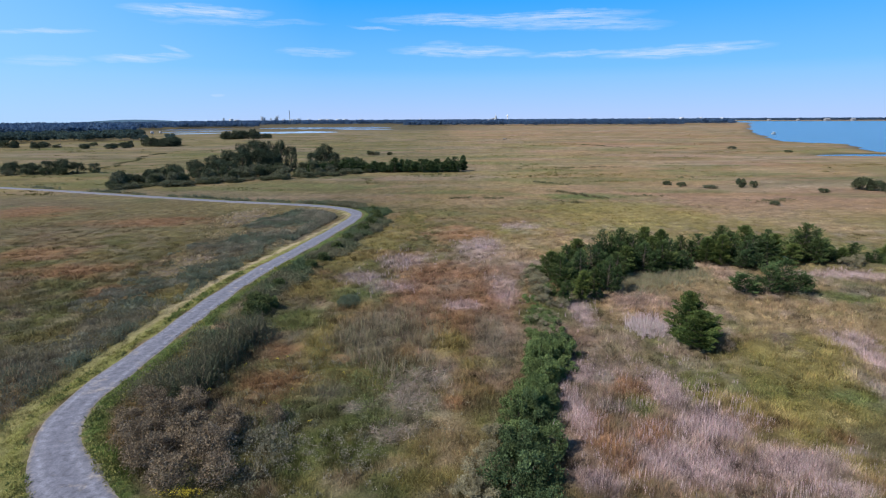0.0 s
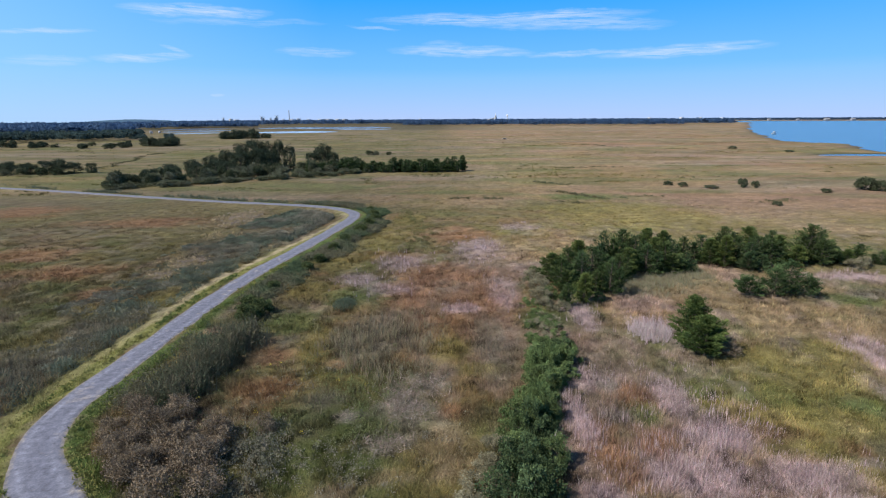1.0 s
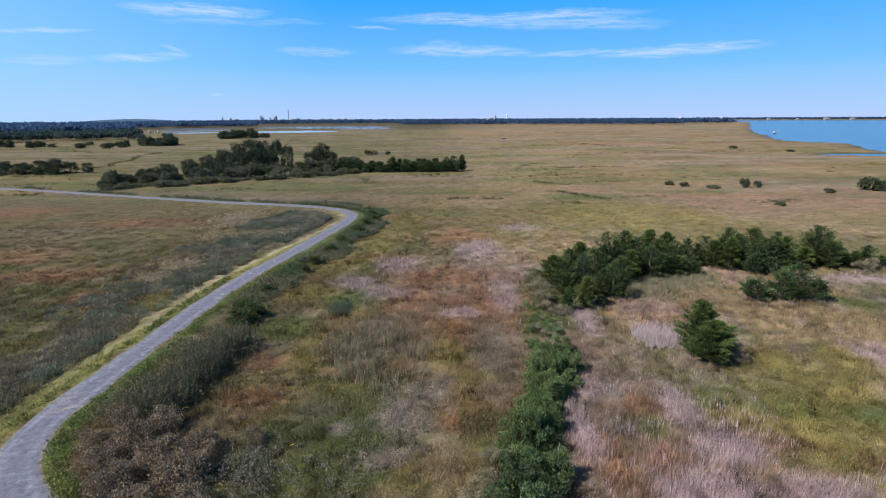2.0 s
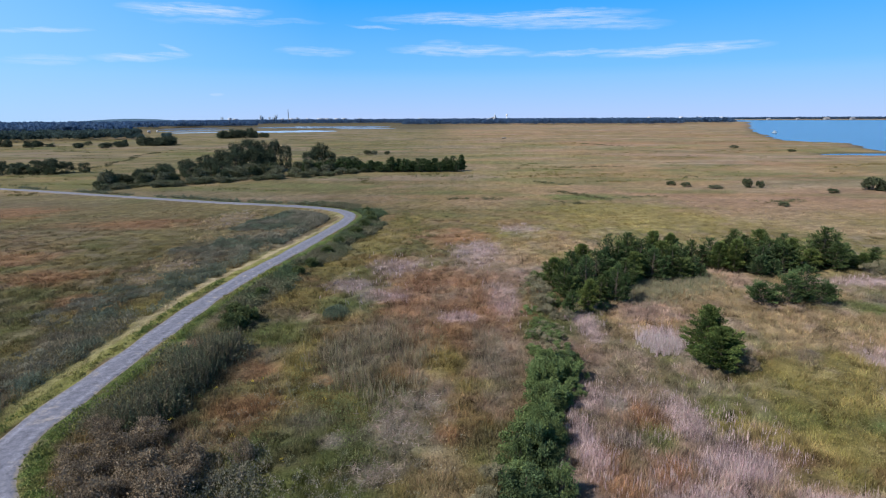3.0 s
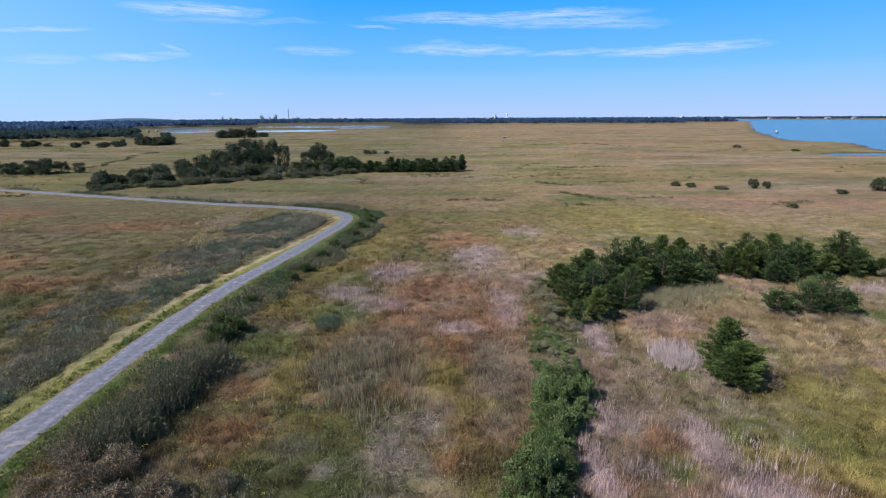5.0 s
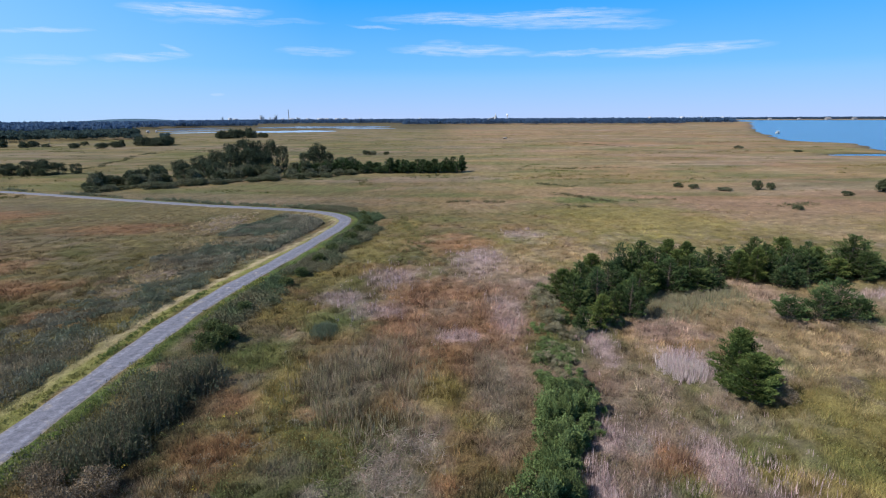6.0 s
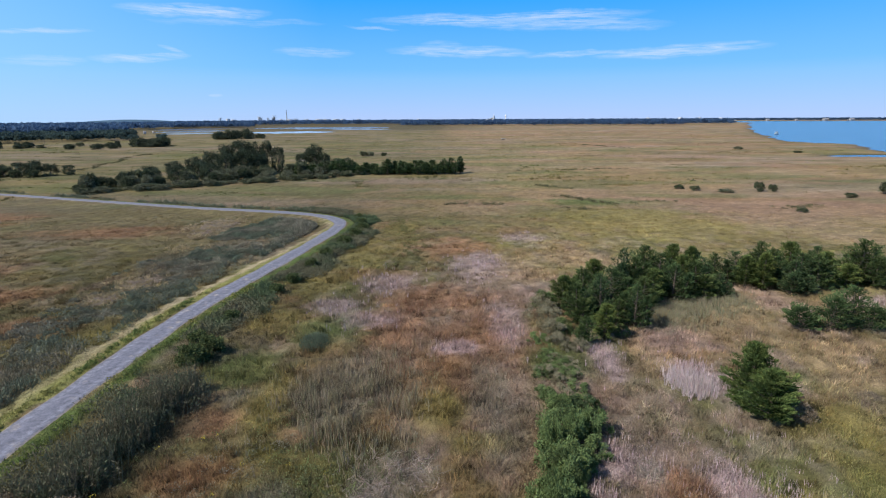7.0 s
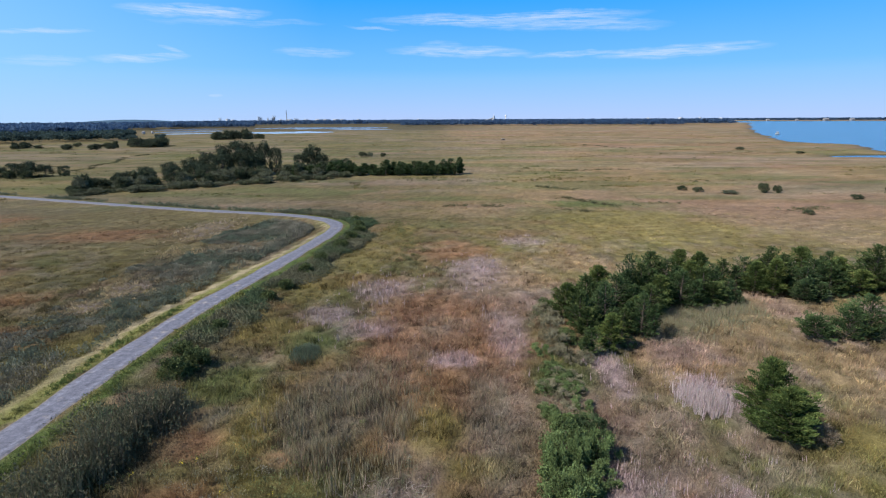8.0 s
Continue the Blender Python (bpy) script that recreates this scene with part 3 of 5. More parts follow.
def grow_marsh():
    x, y = fan(185000, 24, 230)
    off = lane_offset(x, y)
    keep = (np.abs(off) > 2.15) & (wetness(x, y) < -1) & (fbm(x * 0.9, y * 0.9, 16, 3) > rng.uniform(0.15, 0.42, len(x)))
    x, y, off = x[keep], y[keep], off[keep]
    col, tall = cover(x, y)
    col = edge_tone(x, y, off, col)
    mown = (off > -6.0) & (off < 3.1)
    tall = np.where(mown, 0.22, tall * (0.3 + 1.1 * fbm(x * 0.6, y * 0.6, 13, 3)))
    d = np.hypot(x, y - 8)
    tall = tall * (1 - 0.5 * smooth(80, 150, d))
    tone = col * (0.95 + 2.1 * (fbm(x * 0.9, y * 0.9, 14, 3) - 0.5))[:, None] * (1 + (rng.uniform(-0.16, 0.16, len(x)) * (1 - 0.75 * smooth(60, 130, d))))[:, None]
    z = height(x, y, off)
    near = d < 95 + rng.normal(0, 8, len(x))
    thin = ~near & (rng.uniform(0, 1, len(x)) > smooth(130, 235, d))
    for name, k, mat, label in (("marsh_grass", near, GRASS, "mixed marsh grasses in olive, straw and rust"), ("open_marsh_grass", thin, OPEN_GRASS, "low tan and green grasses of the open marsh")):
        stuff(name, blades(x[k], y[k], z[k], tall[k], 0.022 + d[k] * 0.0006, np.full(k.sum(), 0.5), tone[k], 5, 0.12 + d[k] * 0.003), label, "grass", mat)


def grow_far_marsh():
    """Darker sedge tussocks in broken lines over the open marsh."""
    x, y = fan(90000, 200, 1100)
    line = fbm(x * 0.012, y * 0.05, 63, 4)
    keep = (wetness(x, y) < -1) & (np.abs(lane_offset(x, y)) > 3) & (np.abs(line - 0.5) < 0.014 * smooth(0.45, 0.6, fbm(x * 0.02, y * 0.02, 65, 3)) + 0.02 * rng.uniform(0, 1, len(x)) ** 6)
    x, y = x[keep], y[keep]
    col, tall = cover(x, y)
    d = np.hypot(x, y)
    stuff("far_marsh_grass", blades(x, y, height(x, y), np.full(len(x), 0.7), 0.15 + d * 0.001, np.full(len(x), 0.8), col * np.array((0.7, 0.8, 0.7))[None], 5, 0.4 + d * 0.002),
          "dark sedge tussocks in broken lines over open marsh", "grass")


def grow_creeks():
    """Dark sedge lining the narrow creeks that wind over the open marsh."""
    px, py = [], []
    for course, n in (([(-204, 301), (-202, 327), (-212, 348), (-217, 377), (-237, 426), (-231, 469)], 150), ([(4, 186), (19, 185)], 26), ([(43, 205), (50, 194), (56, 186)], 60), ([(41, 177), (48, 173)], 24), ([(63, 186), (84, 188)], 26),
                      ([(105, 174), (121, 180)], 34), ([(149, 573), (174, 503)], 40), ([(39, 235), (54, 223)], 26), ([(104, 246), (140, 254)], 30), ([(36, 295), (103, 305)], 40)):
        line = sweep(course, 1.0)
        k = rng.integers(0, len(line), n)
        px.append(line[k, 0] + rng.normal(0, 1.3, n)), py.append(line[k, 1] + rng.normal(0, 1.3, n))
    x, y = np.concatenate(px), np.concatenate(py)
    keep = fbm(x * 0.15, y * 0.15, 141, 3) > 0.42
    x, y = x[keep], y[keep]
    s = 0.6 + y * 0.0016
    stuff("creek_sedge", clumps(x, y, height(x, y), s * rng.uniform(0.6, 1.5, len(x)), rng.uniform(0.25, 0.7, len(x)), mixed((0.085, 0.10, 0.055), (0.14, 0.12, 0.07), rng.uniform(0, 1, len(x))), 24, 0.2 + y * 0.0008), "dark sedge along narrow winding creeks", "sedge")


def along(o0, o1, s0, s1, n):
    """Random places beside the track: offsets o0 to o1, between two distances ahead."""
    k = np.flatnonzero((LINE[:, 1] > s0) & (LINE[:, 1] < s1))
    i = rng.choice(k, n)
    o, j = rng.uniform(o0, o1, n), rng.uniform(-0.7, 0.7, n)
    return LINE[i, 0] + NORM[i, 0] * o + NORM[i, 1] * j, LINE[i, 1] + NORM[i, 1] * o - NORM[i, 0] * j


def clumps(x, y, z, r, h, tone, k, leaf):
    """Low leafy mounds: k small leaf sprays over each dome."""
    n = len(x)
    d = rng.normal(size=(n, k, 3))
    d /= np.linalg.norm(d, axis=2)[..., None]
    d[..., 2] = np.abs(d[..., 2])
    q = rng.uniform(0.15, 1.0, (n, k)) ** 0.45 * rng.uniform(0.8, 1.2, (n, k))
    c = np.stack([x, y, z], 1)[:, None] + d * np.stack([r, r, h], 1)[:, None] * q[..., None]
    ways = d + rng.normal(size=d.shape) * 0.5 + np.array([0, 0, 0.5])
    t = tone[:, None] * rng.uniform(0.75, 1.3, (n, k, 1))
    return leaf_sprays(c.reshape(-1, 3), ways.reshape(-1, 3), (np.repeat(leaf, k) * rng.uniform(0.6, 1.4, n * k)), 0.3, t.reshape(-1, 3), rng)


def mixed(a, b_, w):
    return np.array(a)[None] * (1 - w[:, None]) + np.array(b_)[None] * w[:, None]


def grow_reeds():
    # the reed bank on the far side of the verge: leafy mounds with plumes standing out of them
    x, y = along(-27, -6.2, 30, 168, 8200)
    off = lane_offset(x, y)
    keep = (off < -6.1) & (fbm(x * 0.13, y * 0.13, 33) > 0.3 + 0.27 * np.clip((-off - 7.5) / (11 + 12 * smooth(95, 125, y)), 0, 1.6) + rng.uniform(-0.08, 0.08, len(x))) & (patch_weight(x, y, LIME[:1] + STRAW[:3], 71) < 0.35)
    x, y, off = x[keep], y[keep], off[keep]
    hh = (0.1 + 1.9 * fbm(x * 0.35, y * 0.35, 35) ** 1.3) * (1 - 0.55 * smooth(7.5, 16.5, -off))
    tone = mixed((0.178, 0.17, 0.13), (0.116, 0.14, 0.102), smooth(0.35, 0.65, fbm(x * 0.15, y * 0.15, 36))) * (0.62 + 0.72 * vnoise(x * 0.6, y * 0.6, 38))[:, None]
    stuff("reed_bank", clumps(x, y, height(x, y, off), 0.5 + 0.4 * hh, hh, tone, 30, 0.15 + y * 0.0009), "grey-green leafy reeds lining the mown verge", "reeds")
    stuff("reed_plumes", blades(x, y, height(x, y, off), hh * 1.35, 0.025 + y * 0.0004, np.full(len(x), 0.3), tone * 1.2, 5, np.full(len(x), 0.6)), "thin pale plumes standing above the reed bank", "reeds")
    # rank growth between the track and the open marsh
    x, y = along(4.0, 11, 46, 170, 5000)
    off = lane_offset(x, y)
    keep = (off > 3.6) & (fbm(x * 0.1, y * 0.1, 43) > 0.33 + 0.22 * smooth(6.8, 10.3, off) * smooth(60, 70, y))
    x, y, off = x[keep], y[keep], off[keep]
    hh = (0.35 + 1.15 * fbm(x * 0.18, y * 0.18, 45)) * (1 + 0.8 * (1 - smooth(60, 70, y)))
    tone = mixed((0.135, 0.132, 0.086), (0.086, 0.12, 0.066), smooth(0.35, 0.65, fbm(x * 0.12, y * 0.12, 46)))
    stuff("roadside_reeds", clumps(x, y, height(x, y, off), 0.45 + 0.4 * hh, hh, tone, 30, 0.13 + y * 0.001), "rank leafy reeds and weeds beside the track", "reeds")
    # a broken line of low weeds along the far leg of the track
    k = rng.choice(np.flatnonzero((LINE[:, 0] < -30) & (LINE[:, 0] > -230) & (LINE[:, 1] > 160)), 900)
    o = rng.uniform(3.4, 7.4, 900)
    x, y = LINE[k, 0] + NORM[k, 0] * o, LINE[k, 1] + NORM[k, 1] * o
    keep = fbm(x * 0.12, y * 0.12, 48) > 0.5
    x, y = x[keep], y[keep]
    stuff("trackside_weeds", clumps(x, y, height(x, y), rng.uniform(0.4, 1.0, len(x)), rng.uniform(0.4, 1.5, len(x)), np.repeat(np.array((0.135, 0.15, 0.10))[None], len(x), 0), 16, np.full(len(x), 0.4)), "dark low weeds in a broken line beside the track", "weeds")
    # leafy weeds scattered through the marsh
    x, y = fan(46000, 25, 190)
    off = lane_offset(x, y)
    keep = ((off > 4.4) | (off < -6.2)) & (rng.uniform(0, 1, len(x)) > smooth(60, 125, y)) & (fbm(x * 0.14, y * 0.14, 49) > rng.uniform(0.4, 0.6, len(x)))
    x, y, off = x[keep], y[keep], off[keep]
    col, tall = cover(x, y)
    g = rng.uniform(0.2, 0.9, len(x)) * (1 - 0.8 * smooth(70, 120, y))
    s = rng.uniform(0.5, 1.3, len(x)) ** 2
    stuff("marsh_weeds", clumps(x, y, height(x, y, off), 0.42 * s + 0.15, 0.62 * s + 0.12, col * (1 - g[:, None] * 0.42) + mixed((0.12, 0.14, 0.08), (0.19, 0.17, 0.12), rng.uniform(0, 1, len(x))) * g[:, None] * 0.42, 15, 0.07 + y * 0.0012), "low leafy weeds scattered through the grass", "weeds")
    # tussocks of grey-green weed in the wet hollow between the track and the hedge
    n = 1500
    x, y = rng.normal(-12, 6.0, n), rng.normal(47, 8.5, n)
    off = lane_offset(x, y)
    keep = (off > 6.5) & (x < 4) & (y > 30) & (fbm(x * 0.3, y * 0.3, 143, 3) > rng.uniform(0.38, 0.62, n))
    x, y, off = x[keep], y[keep], off[keep]
    s = rng.uniform(0.5, 1.25, len(x))
    stuff("weed_tussocks", clumps(x, y, height(x, y, off), 0.5 * s, 0.55 * s, mixed((0.15, 0.175, 0.075), (0.24, 0.225, 0.175), smooth(0.35, 0.65, fbm(x * 0.25, y * 0.25, 145, 3))) * rng.uniform(0.8, 1.15, (len(x), 1)), 34, np.full(len(x), 0.11)), "green and grey weed tussocks in a wet hollow", "weeds")
    # stands of bleached dead reed
    px, py = [], []
    for cx, cy, rx, ry in DEAD:
        k = int(62 * rx * ry * (1.0 if cy < 75 else 0.14))
        px.append(rng.normal(cx, rx * 0.72, k)), py.append(rng.normal(cy, ry * 0.72, k))
    px.append(rng.uniform(11, 31, 1100)), py.append(rng.uniform(33, 58, 1100))
    x, y = np.concatenate(px), np.concatenate(py)
    keep = (fbm(x * 0.35, y * 0.35, 55) > rng.uniform(0.3, 0.62, len(x))) & (rng.uniform(0, 1, len(x)) > 0.6 * smooth(56, 64, y) * (x > 12) * (x < 26))
    x, y = x[keep], y[keep]
    tone = np.array((0.465, 0.365, 0.37))[None] * rng.uniform(0.8, 1.15, (len(x), 1))
    stuff("dead_reeds", blades(x, y, height(x, y), 0.45 + 0.75 * vnoise(x * 0.3, y * 0.3, 56), 0.028 + y * 0.0003, np.full(len(x), 0.13), tone, 5, np.full(len(x), 0.3)), "bleached pinkish dead reed stems", "reeds")

    # flattened reed, lying in mats
    px, py = [], []
    for cx, cy, rx, ry in MATS + STRAW[:3]:
        k = int((45 if rx > 3.2 or cy < 70 else 110) * rx * ry)
        px.append(rng.normal(cx, rx * 0.55, k)), py.append(rng.normal(cy, ry * 0.55, k))
    x, y = np.concatenate(px), np.concatenate(py)
    keep = fbm(x * 0.5, y * 0.5, 58) > rng.uniform(0.3, 0.6, len(x))
    x, y = x[keep], y[keep]
    tone = mixed((0.42, 0.345, 0.30), (0.20, 0.18, 0.145), rng.uniform(0, 1, len(x)))
    stuff("fallen_reeds", blades(x, y, height(x, y) + 0.25, np.full(len(x), 0.22), 0.04 + y * 0.0004, np.full(len(x), 3.5), tone, 4, np.full(len(x), 0.35)), "flattened grey dead reed lying in mats", "reeds")
    # lumpy weeds along a shallow winding ditch
    ditch = sweep([(-12, 160), (-8, 146), (-5.5, 134), (-5, 122), (-8.5, 112)], 0.7)
    n = 64
    k = rng.integers(0, len(ditch), n)
    x, y = ditch[k, 0] + rng.normal(0, 1.8, n), ditch[k, 1] + rng.normal(0, 1.2, n)
    stuff("ditch_weeds", clumps(x, y, height(x, y), rng.uniform(0.4, 1.1, n), rng.uniform(0.4, 1.0, n), np.repeat(np.array((0.15, 0.148, 0.066))[None], n, 0), 60, np.full(n, 0.2)), "lumpy olive weeds along a winding ditch", "weeds")
    # grey leafy growth at the foot of the brown thicket
    x, y = rng.normal(-15.5, 1.5, 130), rng.normal(41, 2.2, 130)
    stuff("thicket_weeds", clumps(x, y, height(x, y), rng.uniform(0.3, 0.7, 130), rng.uniform(0.5, 1.3, 130), mixed((0.21, 0.19, 0.145), (0.15, 0.16, 0.115), rng.uniform(0, 1, 130)), 46, np.full(130, 0.15)), "grey-green weeds at the thicket's foot", "weeds")
    # a pale green sward of tall grass at the grove's foot
    n = 420
    u = rng.uniform(0, 1, n)
    x, y = 29 + 17 * u + rng.normal(0, 1.8, n), 84.5 + 8.5 * u + rng.normal(0, 2.2, n)
    tone = mixed((0.19, 0.20, 0.13), (0.26, 0.23, 0.15), rng.uniform(0, 1, n))
    stuff("tall_grass", blades(x, y, height(x, y), rng.uniform(0.7, 1.3, n), np.full(n, 0.06), np.full(n, 0.3), tone, 16, np.full(n, 0.6)), "pale grey-green tall grass at the cedars' foot", "grass")
    # a close stand of bleached reed beside the lone cedar
    n = 700
    a, q = rng.uniform(0, 6.28, n), np.sqrt(rng.uniform(0, 1, n))
    x, y = 27.0 + 2.4 * np.cos(a) * q ** 1.3 + rng.normal(0, 0.35, n), 66.8 + 2.9 * np.sin(a) * q ** 1.3 + rng.normal(0, 0.4, n)
    stuff("pale_reeds", blades(x, y, height(x, y), rng.uniform(0.8, 1.3, n), np.full(n, 0.05), np.full(n, 0.12), np.array((0.425, 0.36, 0.36))[None] * rng.uniform(0.85, 1.15, (n, 1)), 6, np.full(n, 0.15)), "close stand of bleached lilac-grey reed", "reeds")
    # standing greyish stems over rusty undergrowth
    n = 2200
    x, y = rng.normal(-7.5, 3.6, n), rng.normal(62, 4.2, n)
    keep = fbm(x * 0.3, y * 0.3, 59) > rng.uniform(0.35, 0.6, n)
    x, y = x[keep], y[keep]
    stuff("standing_reeds", blades(x, y, height(x, y), rng.uniform(0.9, 1.6, len(x)), np.full(len(x), 0.05), np.full(len(x), 0.18), mixed((0.27, 0.225, 0.155), (0.19, 0.18, 0.11), rng.uniform(0, 1, len(x))), 5, np.full(len(x), 0.3)), "greyish standing reed stems over rusty grass", "reeds")
    # a tall dense stand of browning reed close to the track
    n = 520
    u = rng.uniform(0, 1, n)
    x, y = -27.7 + 3.0 * u ** 1.5 + rng.normal(0, 1.25, n), 49.5 + 16.5 * u + rng.normal(0, 0.8, n)
    hh = 1.2 + 2.6 * fbm(x * 0.4, y * 0.4, 133, 3) * rng.uniform(0.8, 1.2, n)
    # brown tones taken darker still, to paint in the stand's shaded side
    tone = mixed((0.135, 0.118, 0.08), (0.082, 0.104, 0.066), rng.uniform(0, 1, n))
    stuff("tall_reeds", clumps(x, y, height(x, y), rng.uniform(0.4, 0.75, n), hh, tone, 54, np.full(n, 0.2)), "tall browning reeds in a dense stand by the track", "reeds")
    stuff("tall_reed_stems", blades(x, y, height(x, y), hh * 1.2, np.full(n, 0.045), np.full(n, 0.25), tone * 1.1, 6, np.full(n, 0.7)), "upright stems and plumes of tall browning reeds", "reeds")


def grow_goldenrod():
    # a tuft of flowering goldenrod on the bend's inner verge, and lone plants in the marsh
    x, y = np.concatenate([rng.normal(-20, 0.7, 40), rng.normal(-18, 6, 12)]), np.concatenate([rng.normal(34.6, 0.4, 40), rng.normal(55, 7, 12)])
    n = len(x)
    stuff("goldenrod", clumps(x, y, height(x, y) + 0.5, np.full(n, 0.22), np.full(n, 0.25), np.repeat(np.array((0.50, 0.42, 0.06))[None], n, 0), 12, np.full(n, 0.1)), "yellow flowering goldenrod by the track", "flowers")


def grow_verges():
    # rank tufts along both edges of the track, uneven so that its edge is broken
    x, y = along(-3.6, 3.6, 26, 100, 2600)
    off = lane_offset(x, y)
    keep = (np.abs(off) > 2.1) & (np.abs(off) < 3.5) & (fbm(x * 0.3, y * 0.3, 121, 3) > rng.uniform(0.3, 0.6, len(x)))
    x, y, off = x[keep], y[keep], off[keep]
    h = rng.uniform(0.12, 0.4, len(x)) * (1 + 0.4 * (off > 0))
    tone = mixed((0.115, 0.15, 0.05), (0.20, 0.20, 0.07), smooth(0.35, 0.65, fbm(x * 0.2, y * 0.2, 123)))
    stuff("verge_tufts", clumps(x, y, height(x, y, off), 0.2 + 0.5 * h, h, tone, 12, 0.14 + y * 0.001), "rank green tufts along the edges of the track", "grass")
    # pale straw heaps among the reeds
    px, py = [], []
    for cx, cy, rx, ry, n in HEAPS:
        px.append(rng.normal(cx, rx, n)), py.append(rng.normal(cy, ry, n))
    x, y = np.concatenate(px), np.concatenate(py)
    stuff("straw_heaps", clumps(x, y, height(x, y), rng.uniform(0.3, 0.9, len(x)), rng.uniform(0.3, 0.8, len(x)), mixed((0.42, 0.33, 0.19), (0.25, 0.21, 0.12), rng.uniform(0, 1, len(x))), 30, np.full(len(x), 0.24)), "pale dry straw lying in heaps among reeds", "reeds")


HEAPS = [(-58, 149, 3.0, 5.0, 130), (-55, 126, 2.2, 2.5, 45), (-50.5, 101.5, 2.3, 2.6, 70), (-51, 94, 1.8, 1.8, 45)]
grow_marsh()
grow_far_marsh()
grow_creeks()
grow_reeds()
grow_goldenrod()
grow_verges()


# ---- woody plants ----
def tube(points, radii, sides=6):
    """A bent tapered tube as vertices and quads."""
    v, n = [], len(points)
    for i, (p, r) in enumerate(zip(points, radii)):
        p = Vector(p)
        d = (Vector(points[min(i + 1, n - 1)]) - Vector(points[max(i - 1, 0)])).normalized()
        a = d.orthogonal().normalized()
        b = d.cross(a)
        v += [p + (a * math.cos(k * 2 * math.pi / sides) + b * math.sin(k * 2 * math.pi / sides)) * r for k in range(sides)]
    f = [(i * sides + k, i * sides + (k + 1) % sides, (i + 1) * sides + (k + 1) % sides, (i + 1) * sides + k) for i in range(n - 1) for k in range(sides)]
    return np.array(v), np.array(f)


def joined(pieces):
    vs, fs, o = [], [], 0
    for v, f in pieces:
        vs.append(v), fs.append(f + o)
        o += len(v)
    return np.concatenate(vs), np.concatenate(fs)


def cedar_meshes(seed, h, spread, count, broad=1.0, stems=2, feet=(), tint=(1, 1, 1), boughs=54, fine=0.88, flat=0.42, taper=1.9):
    """Trunk, limbs and crown of a red cedar: several leaders, each with rising plumes of dense sprays."""
    r = np.random.default_rng(seed)
    trunks, limbs, cs, ds, ts, sz = [], [], [], [], [], []
    for stem in range(len(feet) or stems):
        sh = h * (1 if stem == 0 else r.uniform(0.55, 0.92))
        wide = spread * (1 if stem == 0 else r.uniform(0.6, 0.85))
        a0 = r.uniform(0, 6.28)
        foot = Vector((math.cos(a0), math.sin(a0), 0)) * (0 if stem == 0 else spread * r.uniform(0.35, 0.6))
        if feet:
            foot, sh, wide = Vector((*feet[stem][:2], 0)), feet[stem][2], spread
        top = foot * 1.25 + Vector((r.uniform(-0.4, 0.4), r.uniform(-0.4, 0.4), sh * 0.94))
        trunks.append(tube([foot * 0.4 + Vector((0, 0, -0.2)), foot.lerp(top, 0.35), foot.lerp(top, 0.7), top], [0.03 * sh, 0.024 * sh, 0.014 * sh, 0.004 * sh]))
        nl = int(boughs * (0.6 + 0.4 * sh / h))
        for i in range(nl):
            u = (i + r.uniform(0, 1)) / nl
            az = i * 2.39996 + r.uniform(-0.5, 0.5)
            prof = (1 - u ** taper) ** 0.8 * (0.75 + 0.25 * min(1, u / 0.15)) * broad
            lump = r.uniform(0.62, 1.15) * (0.85 + 0.25 * math.sin(az * 2 + seed))
            length = wide * prof * lump + 0.14 * wide
            base = foot.lerp(top, 0.03 + 0.94 * u)
            d = Vector((math.cos(az), math.sin(az), r.uniform(0.1, 0.7) + 0.9 * u ** 2)).normalized()
            tip = base + d * length + Vector((0, 0, 0.15 * length))
            if u < 0.75:
                limbs.append(tube([base, base + d * length * 0.5, tip], [0.008 * h * (1 - u) + 0.01, 0.005 * h * (1 - u) + 0.008, 0.004], 4))
            k = max(4, int(count / (len(feet) or stems) / nl * (0.35 + 1.3 * (1 - u) ** 0.8)))
            q = r.uniform(0.2, 1.08, k) ** 0.7
            fat = 0.13 * length * (1.25 - q) + 0.035 * wide
            c = np.array(base)[None] + np.array(tip - base)[None] * q[:, None] + r.normal(size=(k, 3)) * fat[:, None] * np.array([1.15, 1.15, flat])
            c[:, 2] = np.maximum(c[:, 2], 0.1)
            dd = np.array(d)[None] * 1.1 + r.normal(size=(k, 3)) * 0.34 + np.array([0, 0, 0.25])
            # inner sprays darkened, tips brightened: crown shade and sunlit ends put into tone
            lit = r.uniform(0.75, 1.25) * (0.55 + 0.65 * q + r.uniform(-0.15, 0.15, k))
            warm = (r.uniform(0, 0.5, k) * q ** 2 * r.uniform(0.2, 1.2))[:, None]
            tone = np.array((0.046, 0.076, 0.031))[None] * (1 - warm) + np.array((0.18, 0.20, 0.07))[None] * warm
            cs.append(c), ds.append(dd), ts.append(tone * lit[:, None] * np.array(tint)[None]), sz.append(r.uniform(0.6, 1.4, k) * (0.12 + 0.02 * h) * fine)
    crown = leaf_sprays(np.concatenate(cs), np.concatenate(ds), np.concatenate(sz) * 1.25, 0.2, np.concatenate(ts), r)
    return joined(trunks + limbs[6:]), limbs[:6], crown


def woody(name, seed, meshes, bark, leafmat, label, category, group):
    """A tree as a thing: an empty at its base, with trunk, limbs and crown."""
    trunk, limbs, crown = meshes
    ob = tagged(new(name), label, category, group)
    object_of("trunk", mesh_of("trunk", *trunk, None, True), bark, ob)
    for piece in limbs:
        object_of("limb", mesh_of("limb", *piece, None, True), bark, ob)
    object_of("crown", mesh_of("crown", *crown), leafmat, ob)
    return ob


